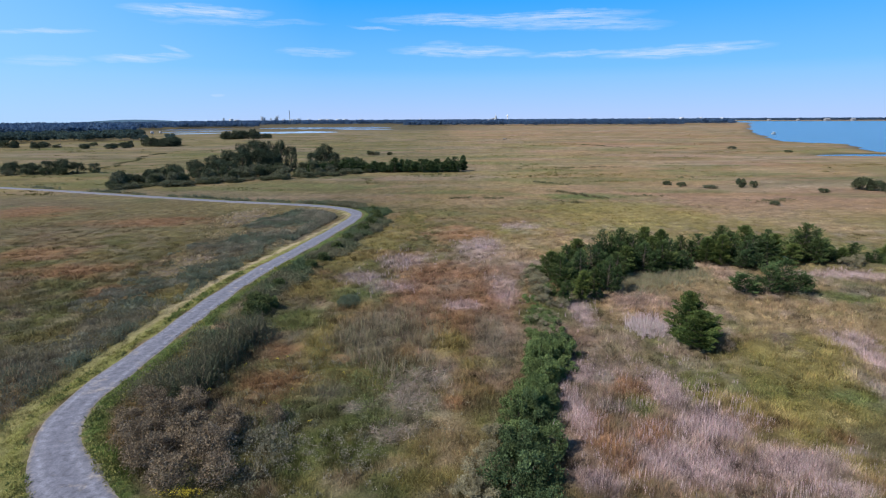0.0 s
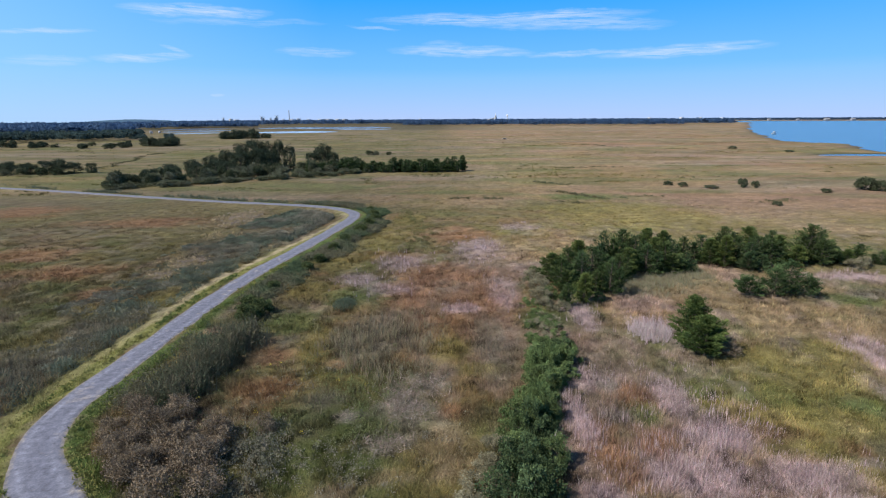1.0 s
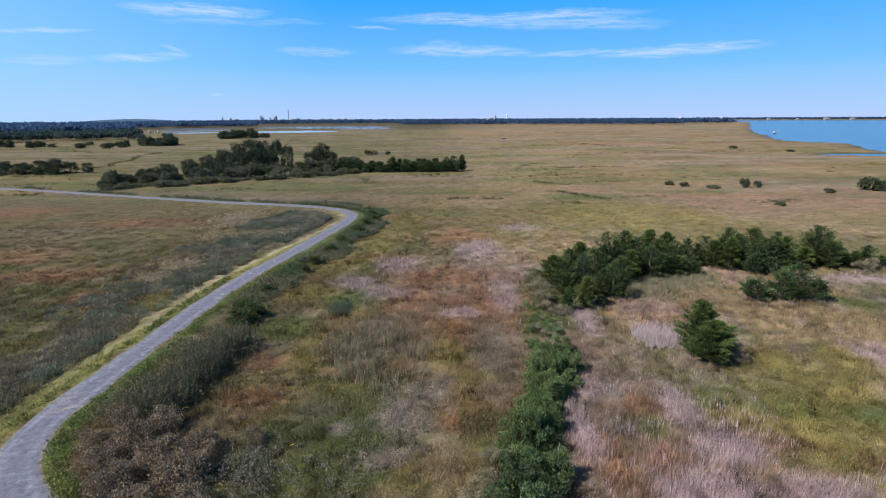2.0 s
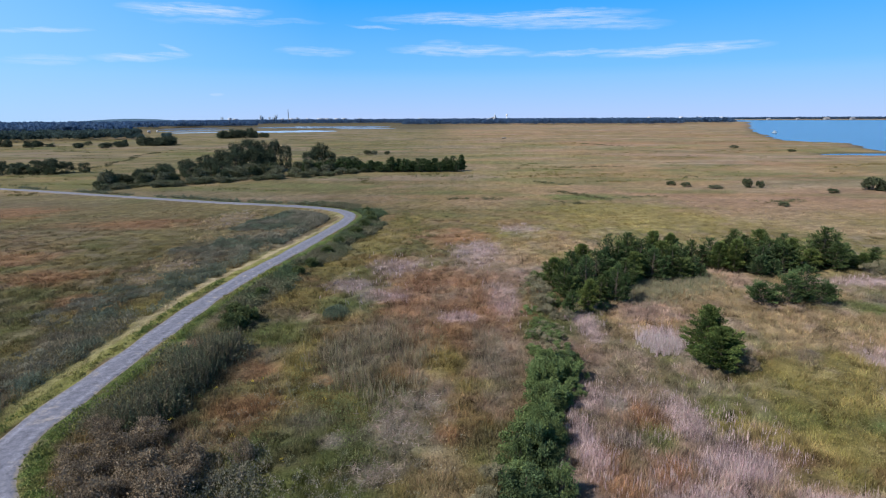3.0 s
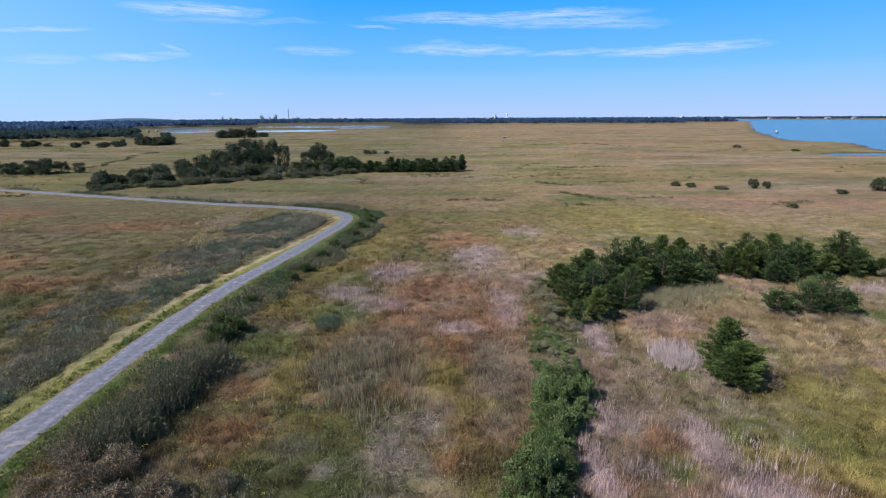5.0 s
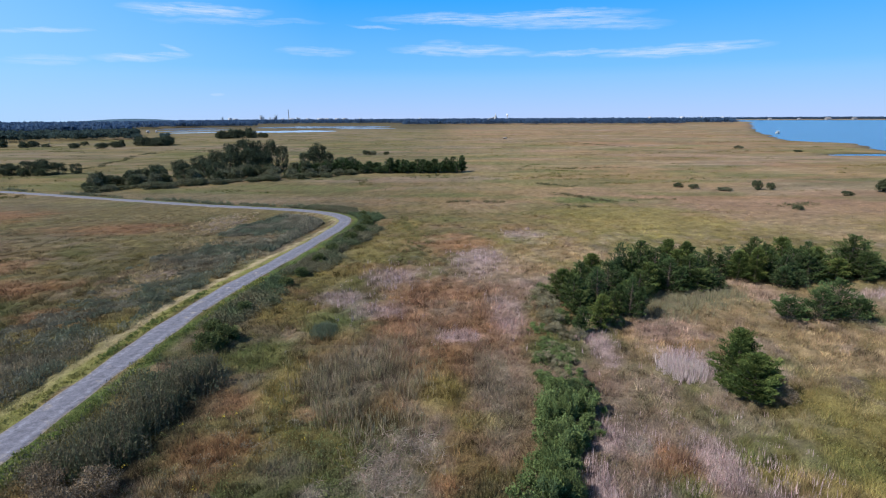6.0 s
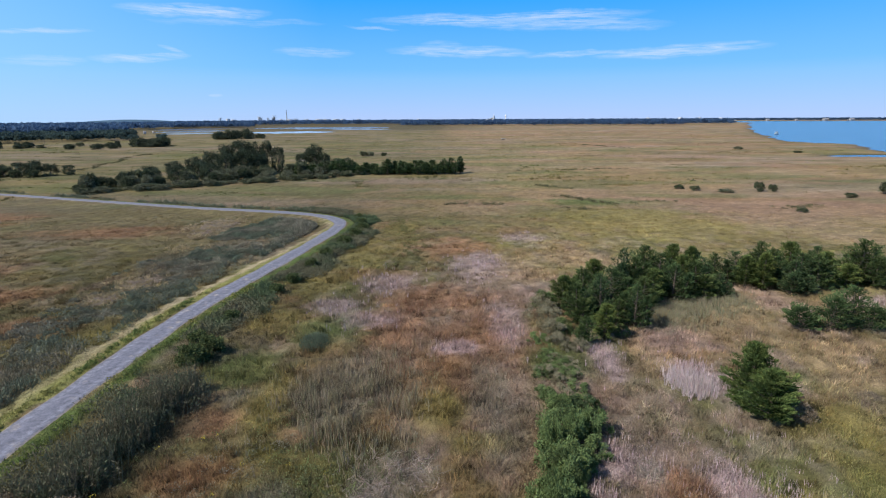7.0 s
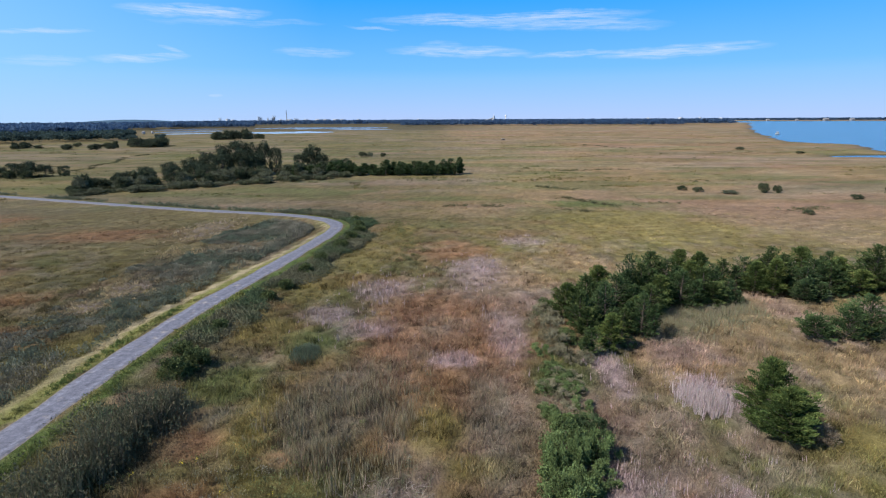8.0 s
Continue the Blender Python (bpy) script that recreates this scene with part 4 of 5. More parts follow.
def broadleaf_meshes(seed, h, spread, count, tone, low=0.25, leaf=0.3, tint=0.18, reach=0.58, clumps=34):
    """Trunk, limbs and a crown of leaf clumps with gaps."""
    r = np.random.default_rng(seed)
    trunk = tube([(0, 0, -0.2), (r.uniform(-0.2, 0.2), r.uniform(-0.2, 0.2), h * 0.35), (r.uniform(-0.4, 0.4), r.uniform(-0.4, 0.4), h * 0.75)], [0.028 * h, 0.02 * h, 0.008 * h])
    limbs, cs, ds, ts, sz = [], [], [], [], []
    for i in range(clumps):
        u = r.uniform(0, 1) ** 0.8
        az = i * 2.39996 + r.uniform(-0.6, 0.6)
        z = low + (0.96 - low) * u
        wide = math.sqrt(max(0.05, 1 - ((u - 0.35) / 0.72) ** 2))
        rad = spread * wide * (0.35 + reach * math.sqrt(r.uniform(0.05, 1)))
        c = np.array((math.cos(az) * rad, math.sin(az) * rad, h * z))
        if i % 3 == 0:
            limbs.append(tube([(0, 0, h * z * 0.45), tuple(c * np.array((0.5, 0.5, 0.8))), tuple(c)], [0.012 * h, 0.008 * h, 0.003 * h], 4))
        size = (0.2 + 0.16 * r.uniform(0, 1)) * spread * min(1.0, clumps / 27)
        k = count // clumps
        dd = r.normal(size=(k, 3))
        dd /= np.linalg.norm(dd, axis=1)[:, None]
        p = c[None] + dd * size * (r.uniform(0.35, 1.0, k) ** 0.5)[:, None] * np.array([1, 1, 0.78]) + r.normal(size=(k, 3)) * 0.07 * spread
        p[:, 2] = np.maximum(p[:, 2], 0.08)
        b = r.uniform(0.62, 1.32)
        warm = r.uniform(0, 1, (k, 1)) * tint
        t = (np.array(tone)[None] * (1 - warm) + np.array(tone)[None] * np.array([[1.9, 1.35, 0.8]]) * warm) * b
        cs.append(p), ds.append(dd + np.array([0, 0, 0.3]) + r.normal(size=(k, 3)) * 0.6), ts.append(t), sz.append(r.uniform(0.6, 1.3, k) * leaf)
    crown = leaf_sprays(np.concatenate(cs), np.concatenate(ds), np.concatenate(sz), 0.36, np.concatenate(ts), r)
    return joined([trunk] + limbs[6:]), limbs[:6], crown


def turned(x, y, s=1.0, sz=None, turn=None):
    z = float(height(np.array([x], float), np.array([y], float))[0])
    return pose(x, y, z - 0.02, 0, 0, random.uniform(0, 360) if turn is None else turn) @ Matrix.Diagonal((s, s, sz or s, 1))


def plant(stock, spots, label=None):
    """Copies of the stock of one kind at x, y, scale, height scale."""
    for i, (x, y, s, sz) in enumerate(spots):
        ob = copy_thing(stock[i % len(stock)], turned(x, y, s, sz))
        if label:
            ob["label"] = label


def clear(stock):
    for ob in stock:
        for o in (*ob.children_recursive, ob):
            bpy.data.objects.remove(o)


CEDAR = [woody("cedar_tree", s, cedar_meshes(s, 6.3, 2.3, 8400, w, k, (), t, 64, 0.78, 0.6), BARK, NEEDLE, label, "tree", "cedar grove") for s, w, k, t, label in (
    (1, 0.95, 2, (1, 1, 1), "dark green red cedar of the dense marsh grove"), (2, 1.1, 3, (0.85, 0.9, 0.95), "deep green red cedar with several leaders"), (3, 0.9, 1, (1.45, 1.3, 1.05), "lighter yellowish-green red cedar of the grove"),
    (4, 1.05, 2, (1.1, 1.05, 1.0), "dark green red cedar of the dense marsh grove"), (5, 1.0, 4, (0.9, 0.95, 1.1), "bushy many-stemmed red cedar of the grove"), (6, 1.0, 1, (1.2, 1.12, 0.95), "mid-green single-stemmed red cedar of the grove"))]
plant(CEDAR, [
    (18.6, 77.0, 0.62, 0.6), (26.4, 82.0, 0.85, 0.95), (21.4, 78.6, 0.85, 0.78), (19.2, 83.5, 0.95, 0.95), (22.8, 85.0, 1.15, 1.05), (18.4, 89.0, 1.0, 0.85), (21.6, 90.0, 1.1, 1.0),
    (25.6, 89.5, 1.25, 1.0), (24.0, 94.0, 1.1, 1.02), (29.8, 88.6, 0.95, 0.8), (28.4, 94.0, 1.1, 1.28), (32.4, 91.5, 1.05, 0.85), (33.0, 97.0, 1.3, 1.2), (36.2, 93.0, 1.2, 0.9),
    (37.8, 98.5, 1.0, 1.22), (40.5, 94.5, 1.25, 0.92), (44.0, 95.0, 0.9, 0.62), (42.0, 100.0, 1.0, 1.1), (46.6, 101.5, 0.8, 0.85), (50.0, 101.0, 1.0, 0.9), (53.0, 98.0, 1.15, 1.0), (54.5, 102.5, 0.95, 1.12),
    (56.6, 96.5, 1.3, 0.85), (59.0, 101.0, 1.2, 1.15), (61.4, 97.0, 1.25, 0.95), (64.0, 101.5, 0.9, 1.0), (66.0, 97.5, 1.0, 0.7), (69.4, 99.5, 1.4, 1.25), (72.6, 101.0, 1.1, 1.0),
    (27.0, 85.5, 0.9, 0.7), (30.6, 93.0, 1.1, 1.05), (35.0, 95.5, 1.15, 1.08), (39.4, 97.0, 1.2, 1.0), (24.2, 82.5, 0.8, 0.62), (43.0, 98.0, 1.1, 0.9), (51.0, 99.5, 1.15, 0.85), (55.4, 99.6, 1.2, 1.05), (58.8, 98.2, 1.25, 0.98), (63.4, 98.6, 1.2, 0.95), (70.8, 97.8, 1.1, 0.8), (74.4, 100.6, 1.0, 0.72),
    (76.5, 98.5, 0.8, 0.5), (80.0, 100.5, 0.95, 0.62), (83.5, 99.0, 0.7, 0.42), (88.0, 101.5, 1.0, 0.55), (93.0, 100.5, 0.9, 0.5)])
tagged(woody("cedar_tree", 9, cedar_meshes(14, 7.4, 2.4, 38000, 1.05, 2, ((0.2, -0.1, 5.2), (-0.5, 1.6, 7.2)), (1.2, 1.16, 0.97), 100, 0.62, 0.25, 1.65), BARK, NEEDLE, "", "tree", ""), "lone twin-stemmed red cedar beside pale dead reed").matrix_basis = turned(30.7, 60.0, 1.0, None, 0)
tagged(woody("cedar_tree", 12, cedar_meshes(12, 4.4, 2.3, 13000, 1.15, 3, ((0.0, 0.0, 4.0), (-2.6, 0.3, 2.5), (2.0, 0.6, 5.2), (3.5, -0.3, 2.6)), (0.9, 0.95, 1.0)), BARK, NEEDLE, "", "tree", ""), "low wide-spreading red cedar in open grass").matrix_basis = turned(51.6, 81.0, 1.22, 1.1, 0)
clear(CEDAR)

OAK = [woody("broadleaf_tree", s, broadleaf_meshes(s, 9.0, 4.2, 4400, (0.052, 0.070, 0.048), 0.04, 0.4), BARK, LEAF, "dark green broadleaf tree of a marsh thicket", "tree", "marsh thicket") for s in (21, 22, 23, 24)]
plant(OAK, [
    (-103, 294, 1.4, 1.85), (-109, 290, 1.2, 1.6), (-97, 295, 1.3, 1.7), (-91, 298, 0.9, 1.75), (-85, 298, 0.8, 1.45), (-115, 284, 1.1, 1.25), (-120, 276, 1.1, 1.05), (-99, 286, 1.2, 1.35), (-106, 280, 1.2, 1.2),
    (-92, 288, 1.1, 1.2), (-126, 268, 1.0, 0.9), (-113, 266, 1.1, 0.9), (-119, 257, 1.0, 0.82), (-131, 256, 1.0, 0.75), (-125, 247, 1.0, 0.7), (-134, 243, 0.9, 0.62), (-106, 262, 1.1, 0.85), (-141, 234, 0.8, 0.5),
    (-70, 318, 1.1, 1.45), (-65, 316, 0.9, 0.95), (-77, 312, 0.9, 0.95), (-74, 320, 0.9, 1.2), (-58, 322, 0.8, 0.6),
    (-222, 284, 1.0, 0.62), (-212, 284, 1.0, 0.75), (-205, 285, 1.1, 0.82), (-230, 280, 1.0, 0.55), (-197, 285, 0.9, 0.66), (-189, 287, 0.7, 0.58), (-236, 290, 1.0, 0.65), (-217, 280, 0.9, 0.55), (-201, 281, 0.9, 0.6)])
clear(OAK)
HOLM = [woody("broadleaf_tree", s, broadleaf_meshes(s, 9.0, 4.6, 1300, (0.066, 0.084, 0.058), 0.05, 0.9), BARK, LEAF, "dark tree in a small clump far out on the marsh", "tree", "far marsh clumps") for s in (81, 82, 83)]


def tree_clump(n, a0, a1, d0, d1, s0, s1):
    for i in range(n):
        a, d, s = radians(random.uniform(a0, a1)), random.uniform(d0, d1), random.uniform(s0, s1)
        plant([HOLM[i % 3]], [(d * math.sin(a), d * math.cos(a), s * random.uniform(0.8, 1.5), s * random.uniform(0.6, 1.15))])


tree_clump(16, -29.2, -26.4, 640, 690, 0.7, 1.1)
tree_clump(9, -30.4, -26.0, 700, 790, 0.4, 0.8)
tree_clump(9, -32.2, -30.2, 620, 660, 0.5, 0.8)
tree_clump(16, -22.2, -19.2, 830, 880, 1.0, 1.5)
tree_clump(4, -19.2, -17.8, 840, 870, 0.5, 0.8)
tree_clump(7, -37.5, -35.8, 680, 720, 0.5, 0.9)
tree_clump(4, -39.5, -38.5, 700, 740, 0.5, 0.9)
tree_clump(3, -34.0, -33.5, 640, 650, 0.4, 0.6)
clear(HOLM)
SCRUB = [woody("broadleaf_tree", s, broadleaf_meshes(s, 4.0, 3.0, 2000, tone, 0.03, 0.45), BARK, LEAF, label, "tree", "marsh thicket") for s, tone, label in (
    (31, (0.060, 0.076, 0.046), "low dark green scrub tree of the thicket"), (32, (0.085, 0.10, 0.062), "low grey-green scrub tree at a thicket's edge"), (33, (0.13, 0.145, 0.10), "pale grey-green scrub at a thicket's edge"))]
plant(SCRUB, [(x, y, s, s) for x, y, s in ((-137, 217, 0.8), (-138, 236, 1.0), (-128, 236, 1.1), (-118, 238, 1.0), (-108, 246, 1.2), (-100, 256, 1.1), (-92, 262, 1.0), (-84, 270, 1.0), (-96, 272, 1.3), (-88, 284, 1.1), (-76, 292, 1.0), (-60, 300, 1.0),
    (-50, 308, 0.9), (-66, 284, 1.0), (-56, 340, 1.0), (-208, 276, 0.9), (-218, 276, 0.9), (-226, 274, 0.8), (-200, 277, 0.8))])
plant(SCRUB, [(-140 + 95 * u + random.uniform(-4, 4), 226 + 62 * u + random.uniform(-6, 14), random.uniform(0.6, 1.1), random.uniform(0.6, 1.6)) for u in [k / 59 for k in range(60)]])
plant(SCRUB[1:], [(-136 + 96 * u + random.uniform(-3, 3), 217 + 62 * u + random.uniform(-5, 4), random.uniform(0.7, 1.2), random.uniform(0.3, 0.7)) for u in [k / 39 for k in range(40)]])
plant(SCRUB, [(x, y, s, z) for x, y, s, z in ((93.8, 220.7, 0.6, 0.4), (98.1, 217, 0.6, 0.4), (107, 211, 0.9, 0.3), (142, 196, 0.6, 0.35), (106.8, 168.3, 0.5, 0.3),
    (258, 476, 1.2, 0.6), (276, 426, 1.0, 0.4), (-57, 417, 1.0, 0.8), (-52, 418, 0.8, 0.7), (-41.6, 416, 0.7, 0.6), (-386, 590, 1.3, 1.0), (-362, 596, 1.0, 0.5))], "isolated dark bush in open marsh grass")
plant(SCRUB[:1], [(120.6, 213.5, 0.62, 0.8), (125.5, 213, 0.5, 0.6), (162, 203, 1.25, 1.1), (166, 201, 1.1, 0.9), (165, 192, 0.8, 0.6)], "isolated dark rounded bush in open marsh grass")
clear(SCRUB)
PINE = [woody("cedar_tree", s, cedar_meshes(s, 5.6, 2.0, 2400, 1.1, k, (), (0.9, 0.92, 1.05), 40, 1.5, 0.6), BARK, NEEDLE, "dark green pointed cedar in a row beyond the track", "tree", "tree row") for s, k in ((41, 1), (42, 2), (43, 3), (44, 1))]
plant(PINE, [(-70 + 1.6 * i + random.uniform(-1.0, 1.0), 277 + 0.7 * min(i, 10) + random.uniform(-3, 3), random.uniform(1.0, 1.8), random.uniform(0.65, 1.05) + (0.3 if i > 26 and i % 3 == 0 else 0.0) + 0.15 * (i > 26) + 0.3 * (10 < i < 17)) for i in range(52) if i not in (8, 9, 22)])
clear(PINE)

SHRUB = [woody("shrub", s, broadleaf_meshes(s, 2.0, 1.5, 3800, tone, 0.03, leaf, 0.3, 0.8, 22), BARK, LEAF, label, "shrub", "hedge along the ditch") for s, tone, leaf, label in (
    (51, (0.112, 0.168, 0.072), 0.145, "bright green vine-covered shrub on the ditch bank"), (52, (0.066, 0.105, 0.054), 0.13, "dark green leafy shrub on the ditch bank"), (53, (0.19, 0.19, 0.135), 0.12, "grey-green shrub on the ditch bank"), (54, (0.098, 0.145, 0.064), 0.135, "green vine-covered shrub on the ditch bank"))]
# the hedge's masses, near to far: x, y, scale, height scale, stock
for hx, hy, hs, hh_, kind_ in ((4.2, 31.5, 1.3, 1.2, 1), (6.6, 32.5, 1.2, 1.1, 1), (5.0, 35.5, 1.35, 1.3, 1), (7.0, 36.5, 1.2, 1.2, 1), (5.8, 39.2, 1.25, 1.25, 1), (7.9, 40.0, 1.15, 1.1, 3), (6.4, 42.5, 1.1, 1.1, 3), (8.4, 43.4, 1.25, 1.3, 1), (7.4, 45.6, 1.15, 1.0, 0), (9.2, 46.6, 0.95, 0.8, 3),
        (8.6, 48.8, 1.1, 0.95, 0), (9.9, 50.2, 1.05, 0.9, 0), (9.4, 52.4, 1.15, 1.0, 3), (11.4, 52.6, 1.2, 1.05, 0), (10.6, 55.0, 1.3, 1.15, 0), (12.8, 55.6, 1.25, 1.1, 0), (11.4, 58.2, 1.2, 1.1, 3), (13.6, 58.4, 1.15, 1.0, 0), (12.2, 61.0, 1.05, 0.85, 0), (14.0, 61.6, 0.9, 0.9, 1),
        (2.2, 33.0, 1.0, 0.8, 2), (2.8, 36.2, 1.1, 0.8, 2), (3.6, 38.8, 0.9, 0.7, 2), (1.6, 35.0, 0.8, 0.6, 2), (4.6, 41.5, 0.8, 0.6, 2)):
    plant([SHRUB[kind_]], [(hx + random.uniform(-0.7, 0.5), hy, hs * random.uniform(0.75, 1.1), hh_ * random.uniform(0.65, 1.2))] + [(hx + random.uniform(-1.2, 1.2), hy + random.uniform(-1.3, 1.3), hs * random.uniform(0.4, 0.75), hh_ * random.uniform(0.4, 1.5)) for _ in range(1 + (hy > 40))])
for _ in range(34):  # low vines creeping on towards the grove
    v_ = random.uniform(62, 78)
    plant([SHRUB[random.choice((0, 0, 3, 3, 2))]], [(12.3 + 0.12 * (v_ - 62) + random.uniform(-1.8, 2.0), v_, random.uniform(0.5, 0.95), random.uniform(0.25, 0.55))])
plant([SHRUB[2], SHRUB[3], SHRUB[2]], [(x, y, s, s) for x, y, s in ((15.2, 79.5, 1.0), (16.6, 80.8, 0.9), (15.4, 83.5, 1.2), (15.0, 87.0, 1.3), (16.2, 90.5, 1.1), (15.0, 76.5, 0.8), (17.4, 74.8, 0.7), (24.0, 79.6, 0.6), (76.0, 96.0, 0.9), (79.0, 97.5, 0.9), (85.0, 97.0, 1.0))], "grey-green shrub at the edge of the cedar grove")
clear(SHRUB)
BROWN = [woody("shrub", s, broadleaf_meshes(s, 2.2, 1.8, 4200, (0.192, 0.165, 0.126), 0.03, 0.135, 0.3), BARK, LEAF, "brown-grey seeding shrub beside the track", "shrub", "roadside thicket") for s in (61, 62, 63)]
plant(BROWN, [(random.gauss(-23.5, 3.0), random.gauss(40.5, 3.2), s, s * random.uniform(0.8, 1.3)) for s in [random.uniform(0.45, 0.8) for _ in range(12)]])
plant(BROWN, [(x, y, s, s) for x, y, s in ((-21.5, 36.0, 1.0), (-24.5, 38.5, 1.0), (-27.0, 41.0, 0.95), (-20.0, 39.5, 1.05), (-23.0, 42.0, 1.05), (-26.5, 44.5, 0.95), (-18.0, 36.5, 0.9), (-20.0, 43.5, 0.9), (-28.5, 47.0, 0.85), (-25.0, 47.0, 0.9), (-29.6, 44.2, 0.75), (-30.2, 48.5, 0.7), (33.6, 59.8, 0.7))])
clear(BROWN)
DARK = [woody("shrub", s, broadleaf_meshes(s, 1.8, 1.5, 3000, (0.085, 0.115, 0.052), 0.05, 0.2, 0.25), BARK, LEAF, "dark green shrub beside the gravel track", "shrub", "roadside thicket") for s in (71, 72, 73)]
plant(DARK, [(x, y, s, s) for x, y, s in ((-27.5, 63.5, 0.7), (-27.8, 72.5, 1.1), (-26.5, 75.0, 1.1), (-29.5, 78, 0.8), (-28.0, 85, 0.8), (-25.5, 97, 0.8), (-24.5, 103, 0.8), (-23.5, 112, 0.9), (-22.5, 120, 0.9), (-20.5, 130, 1.1), (-19.5, 138, 1.1), (-18.5, 145, 1.1), (-20, 152, 1.0), (-22, 160, 0.9))])
clear(DARK)


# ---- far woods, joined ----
def grow_woods():
    """Crowns of the far woods as clumps of leaf masses."""
    spots = []

    def canopy(n, a0, a1, d0, d1, h0, h1):
        """Evenly spread as seen from the marsh: thinner with distance."""
        a = np.radians(rng.uniform(a0, a1, n))
        d = 1 / rng.uniform(1 / d1, 1 / d0, n)
        spots.append(np.stack([d * np.sin(a), d * np.cos(a), rng.uniform(h0, h1, n)], 1))

    canopy(640, -50, -30, 850, 1150, 9, 14)
    canopy(150, -32, -29.2, 1060, 1200, 8, 13)
    canopy(110, -30.2, -26.6, 860, 1010, 5, 8)
    near_count = sum(len(p) for p in spots)
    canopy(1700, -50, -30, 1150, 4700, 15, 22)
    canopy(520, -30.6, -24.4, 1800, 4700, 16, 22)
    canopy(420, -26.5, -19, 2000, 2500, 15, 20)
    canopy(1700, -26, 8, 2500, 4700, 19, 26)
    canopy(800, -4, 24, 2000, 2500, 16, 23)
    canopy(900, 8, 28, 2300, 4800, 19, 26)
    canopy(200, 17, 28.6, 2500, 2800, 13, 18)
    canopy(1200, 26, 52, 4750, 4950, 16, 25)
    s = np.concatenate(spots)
    dist, az = np.hypot(s[:, 0], s[:, 1]), np.degrees(np.arctan2(s[:, 0], s[:, 1]))
    # also leaves out trees that would hide the houses from the camera
    dry = ((wetness(s[:, 0], s[:, 1]) < -1.5) | (dist > 4600)) & ~((az > -29.0) & (az < -27.3) & (dist < 1260))
    first = np.arange(len(s)) < near_count

    def crowns(p, k, size, base, vary):
        n = len(p)
        d = rng.normal(size=(n, k, 3))
        d /= np.linalg.norm(d, axis=2)[..., None]
        d[..., 2] = np.abs(d[..., 2]) * 1.2 - 0.35
        h = p[:, 2][:, None, None]
        c = np.stack([p[:, 0], p[:, 1], p[:, 2] * 0.5], 1)[:, None] + d * h * np.array([0.42, 0.42, 0.42]) * rng.uniform(0.6, 1.0, (n, k, 1))
        c[..., 2] = np.maximum(c[..., 2], 0.3)
        tone = np.array(base)[None, None] * rng.uniform(1 - vary, 1 + vary, (n, 1, 1)) * rng.uniform(0.9, 1.1, (n, k, 1))
        ways = d * np.array([1, 1, 0.5]) + rng.normal(size=d.shape) * 0.6
        return leaf_sprays(c.reshape(-1, 3), ways.reshape(-1, 3), np.repeat(p[:, 2] * size, k), 0.5, tone.reshape(-1, 3), rng)

    # distance haze is painted into these tones: faint blue near, strong blue far
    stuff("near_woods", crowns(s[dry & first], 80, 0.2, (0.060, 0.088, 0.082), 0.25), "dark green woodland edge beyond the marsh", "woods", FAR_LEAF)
    stuff("far_woods", crowns(s[dry & ~first], 28, 0.3, (0.074, 0.125, 0.21), 0.10), "distant woodland belts on the horizon, coloured blue for haze", "woods", FAR_LEAF)


grow_woods()


# ---- far works and houses beyond the marsh ----
def block(x0, x1, y0, y1, z0, z1):
    v = np.array([(x, y, z) for z in (z0, z1) for y in (y0, y1) for x in (x0, x1)], float)
    f = np.array([(0, 2, 3, 1), (4, 5, 7, 6), (0, 1, 5, 4), (2, 6, 7, 3), (0, 4, 6, 2), (1, 3, 7, 5)])
    return v, f


def at(azimuth, dist):
    return dist * math.sin(radians(azimuth)), dist * math.cos(radians(azimuth))


def chimney(azimuth, dist, h):
    ob = tagged(new("chimney"), "tall slender pale factory chimney on the skyline", "chimney")
    shaft = tube([(0, 0, 0), (0, 0, h * 0.5), (0, 0, h)], [h * 0.045, h * 0.034, h * 0.026], 12)
    object_of("shaft", mesh_of("shaft", *shaft, None, True), STEEL, ob)
    object_of("collar", mesh_of("collar", *tube([(0, 0, h * 0.95), (0, 0, h * 0.99)], [h * 0.034, h * 0.034], 12)), STEEL, ob)
    x, y = at(azimuth, dist)
    ob.matrix_basis = pose(x, y, 0)


def process_tower(azimuth, dist, h, w):
    """A lattice of posts and decks round a vessel."""
    ob = tagged(new("process_tower"), "grey steel tower of a distant refinery", "tower", "refinery")
    object_of("vessel", mesh_of("vessel", *tube([(0, 0, 0), (0, 0, h * 0.85), (0, 0, h * 0.9)], [w * 0.3, w * 0.3, w * 0.12], 10), None, True), STEEL, ob)
    for sx in (-1, 1):
        for sy in (-1, 1):
            object_of("post", mesh_of("post", *block(sx * w * 0.5 - 0.6, sx * w * 0.5 + 0.6, sy * w * 0.5 - 0.6, sy * w * 0.5 + 0.6, 0, h)), STEEL, ob)
    for k in range(1, 4):
        object_of("deck", mesh_of("deck", *block(-w * 0.55, w * 0.55, -w * 0.55, w * 0.55, h * k / 3 - 0.8, h * k / 3)), STEEL, ob)
    x, y = at(azimuth, dist)
    ob.matrix_basis = pose(x, y, 0)


def storage_tank(azimuth, dist, h, r):
    ob = tagged(new("storage_tank"), "white cylindrical storage tank among distant trees", "tank", "refinery")
    object_of("shell", mesh_of("shell", *tube([(0, 0, 0), (0, 0, h)], [r, r], 20), None, True), TANKWHITE, ob)
    object_of("roof", mesh_of("roof", *tube([(0, 0, h), (0, 0, h * 1.08)], [r * 1.01, r * 0.05], 20), None, True), TANKWHITE, ob)
    x, y = at(azimuth, dist)
    ob.matrix_basis = pose(x, y, 0)


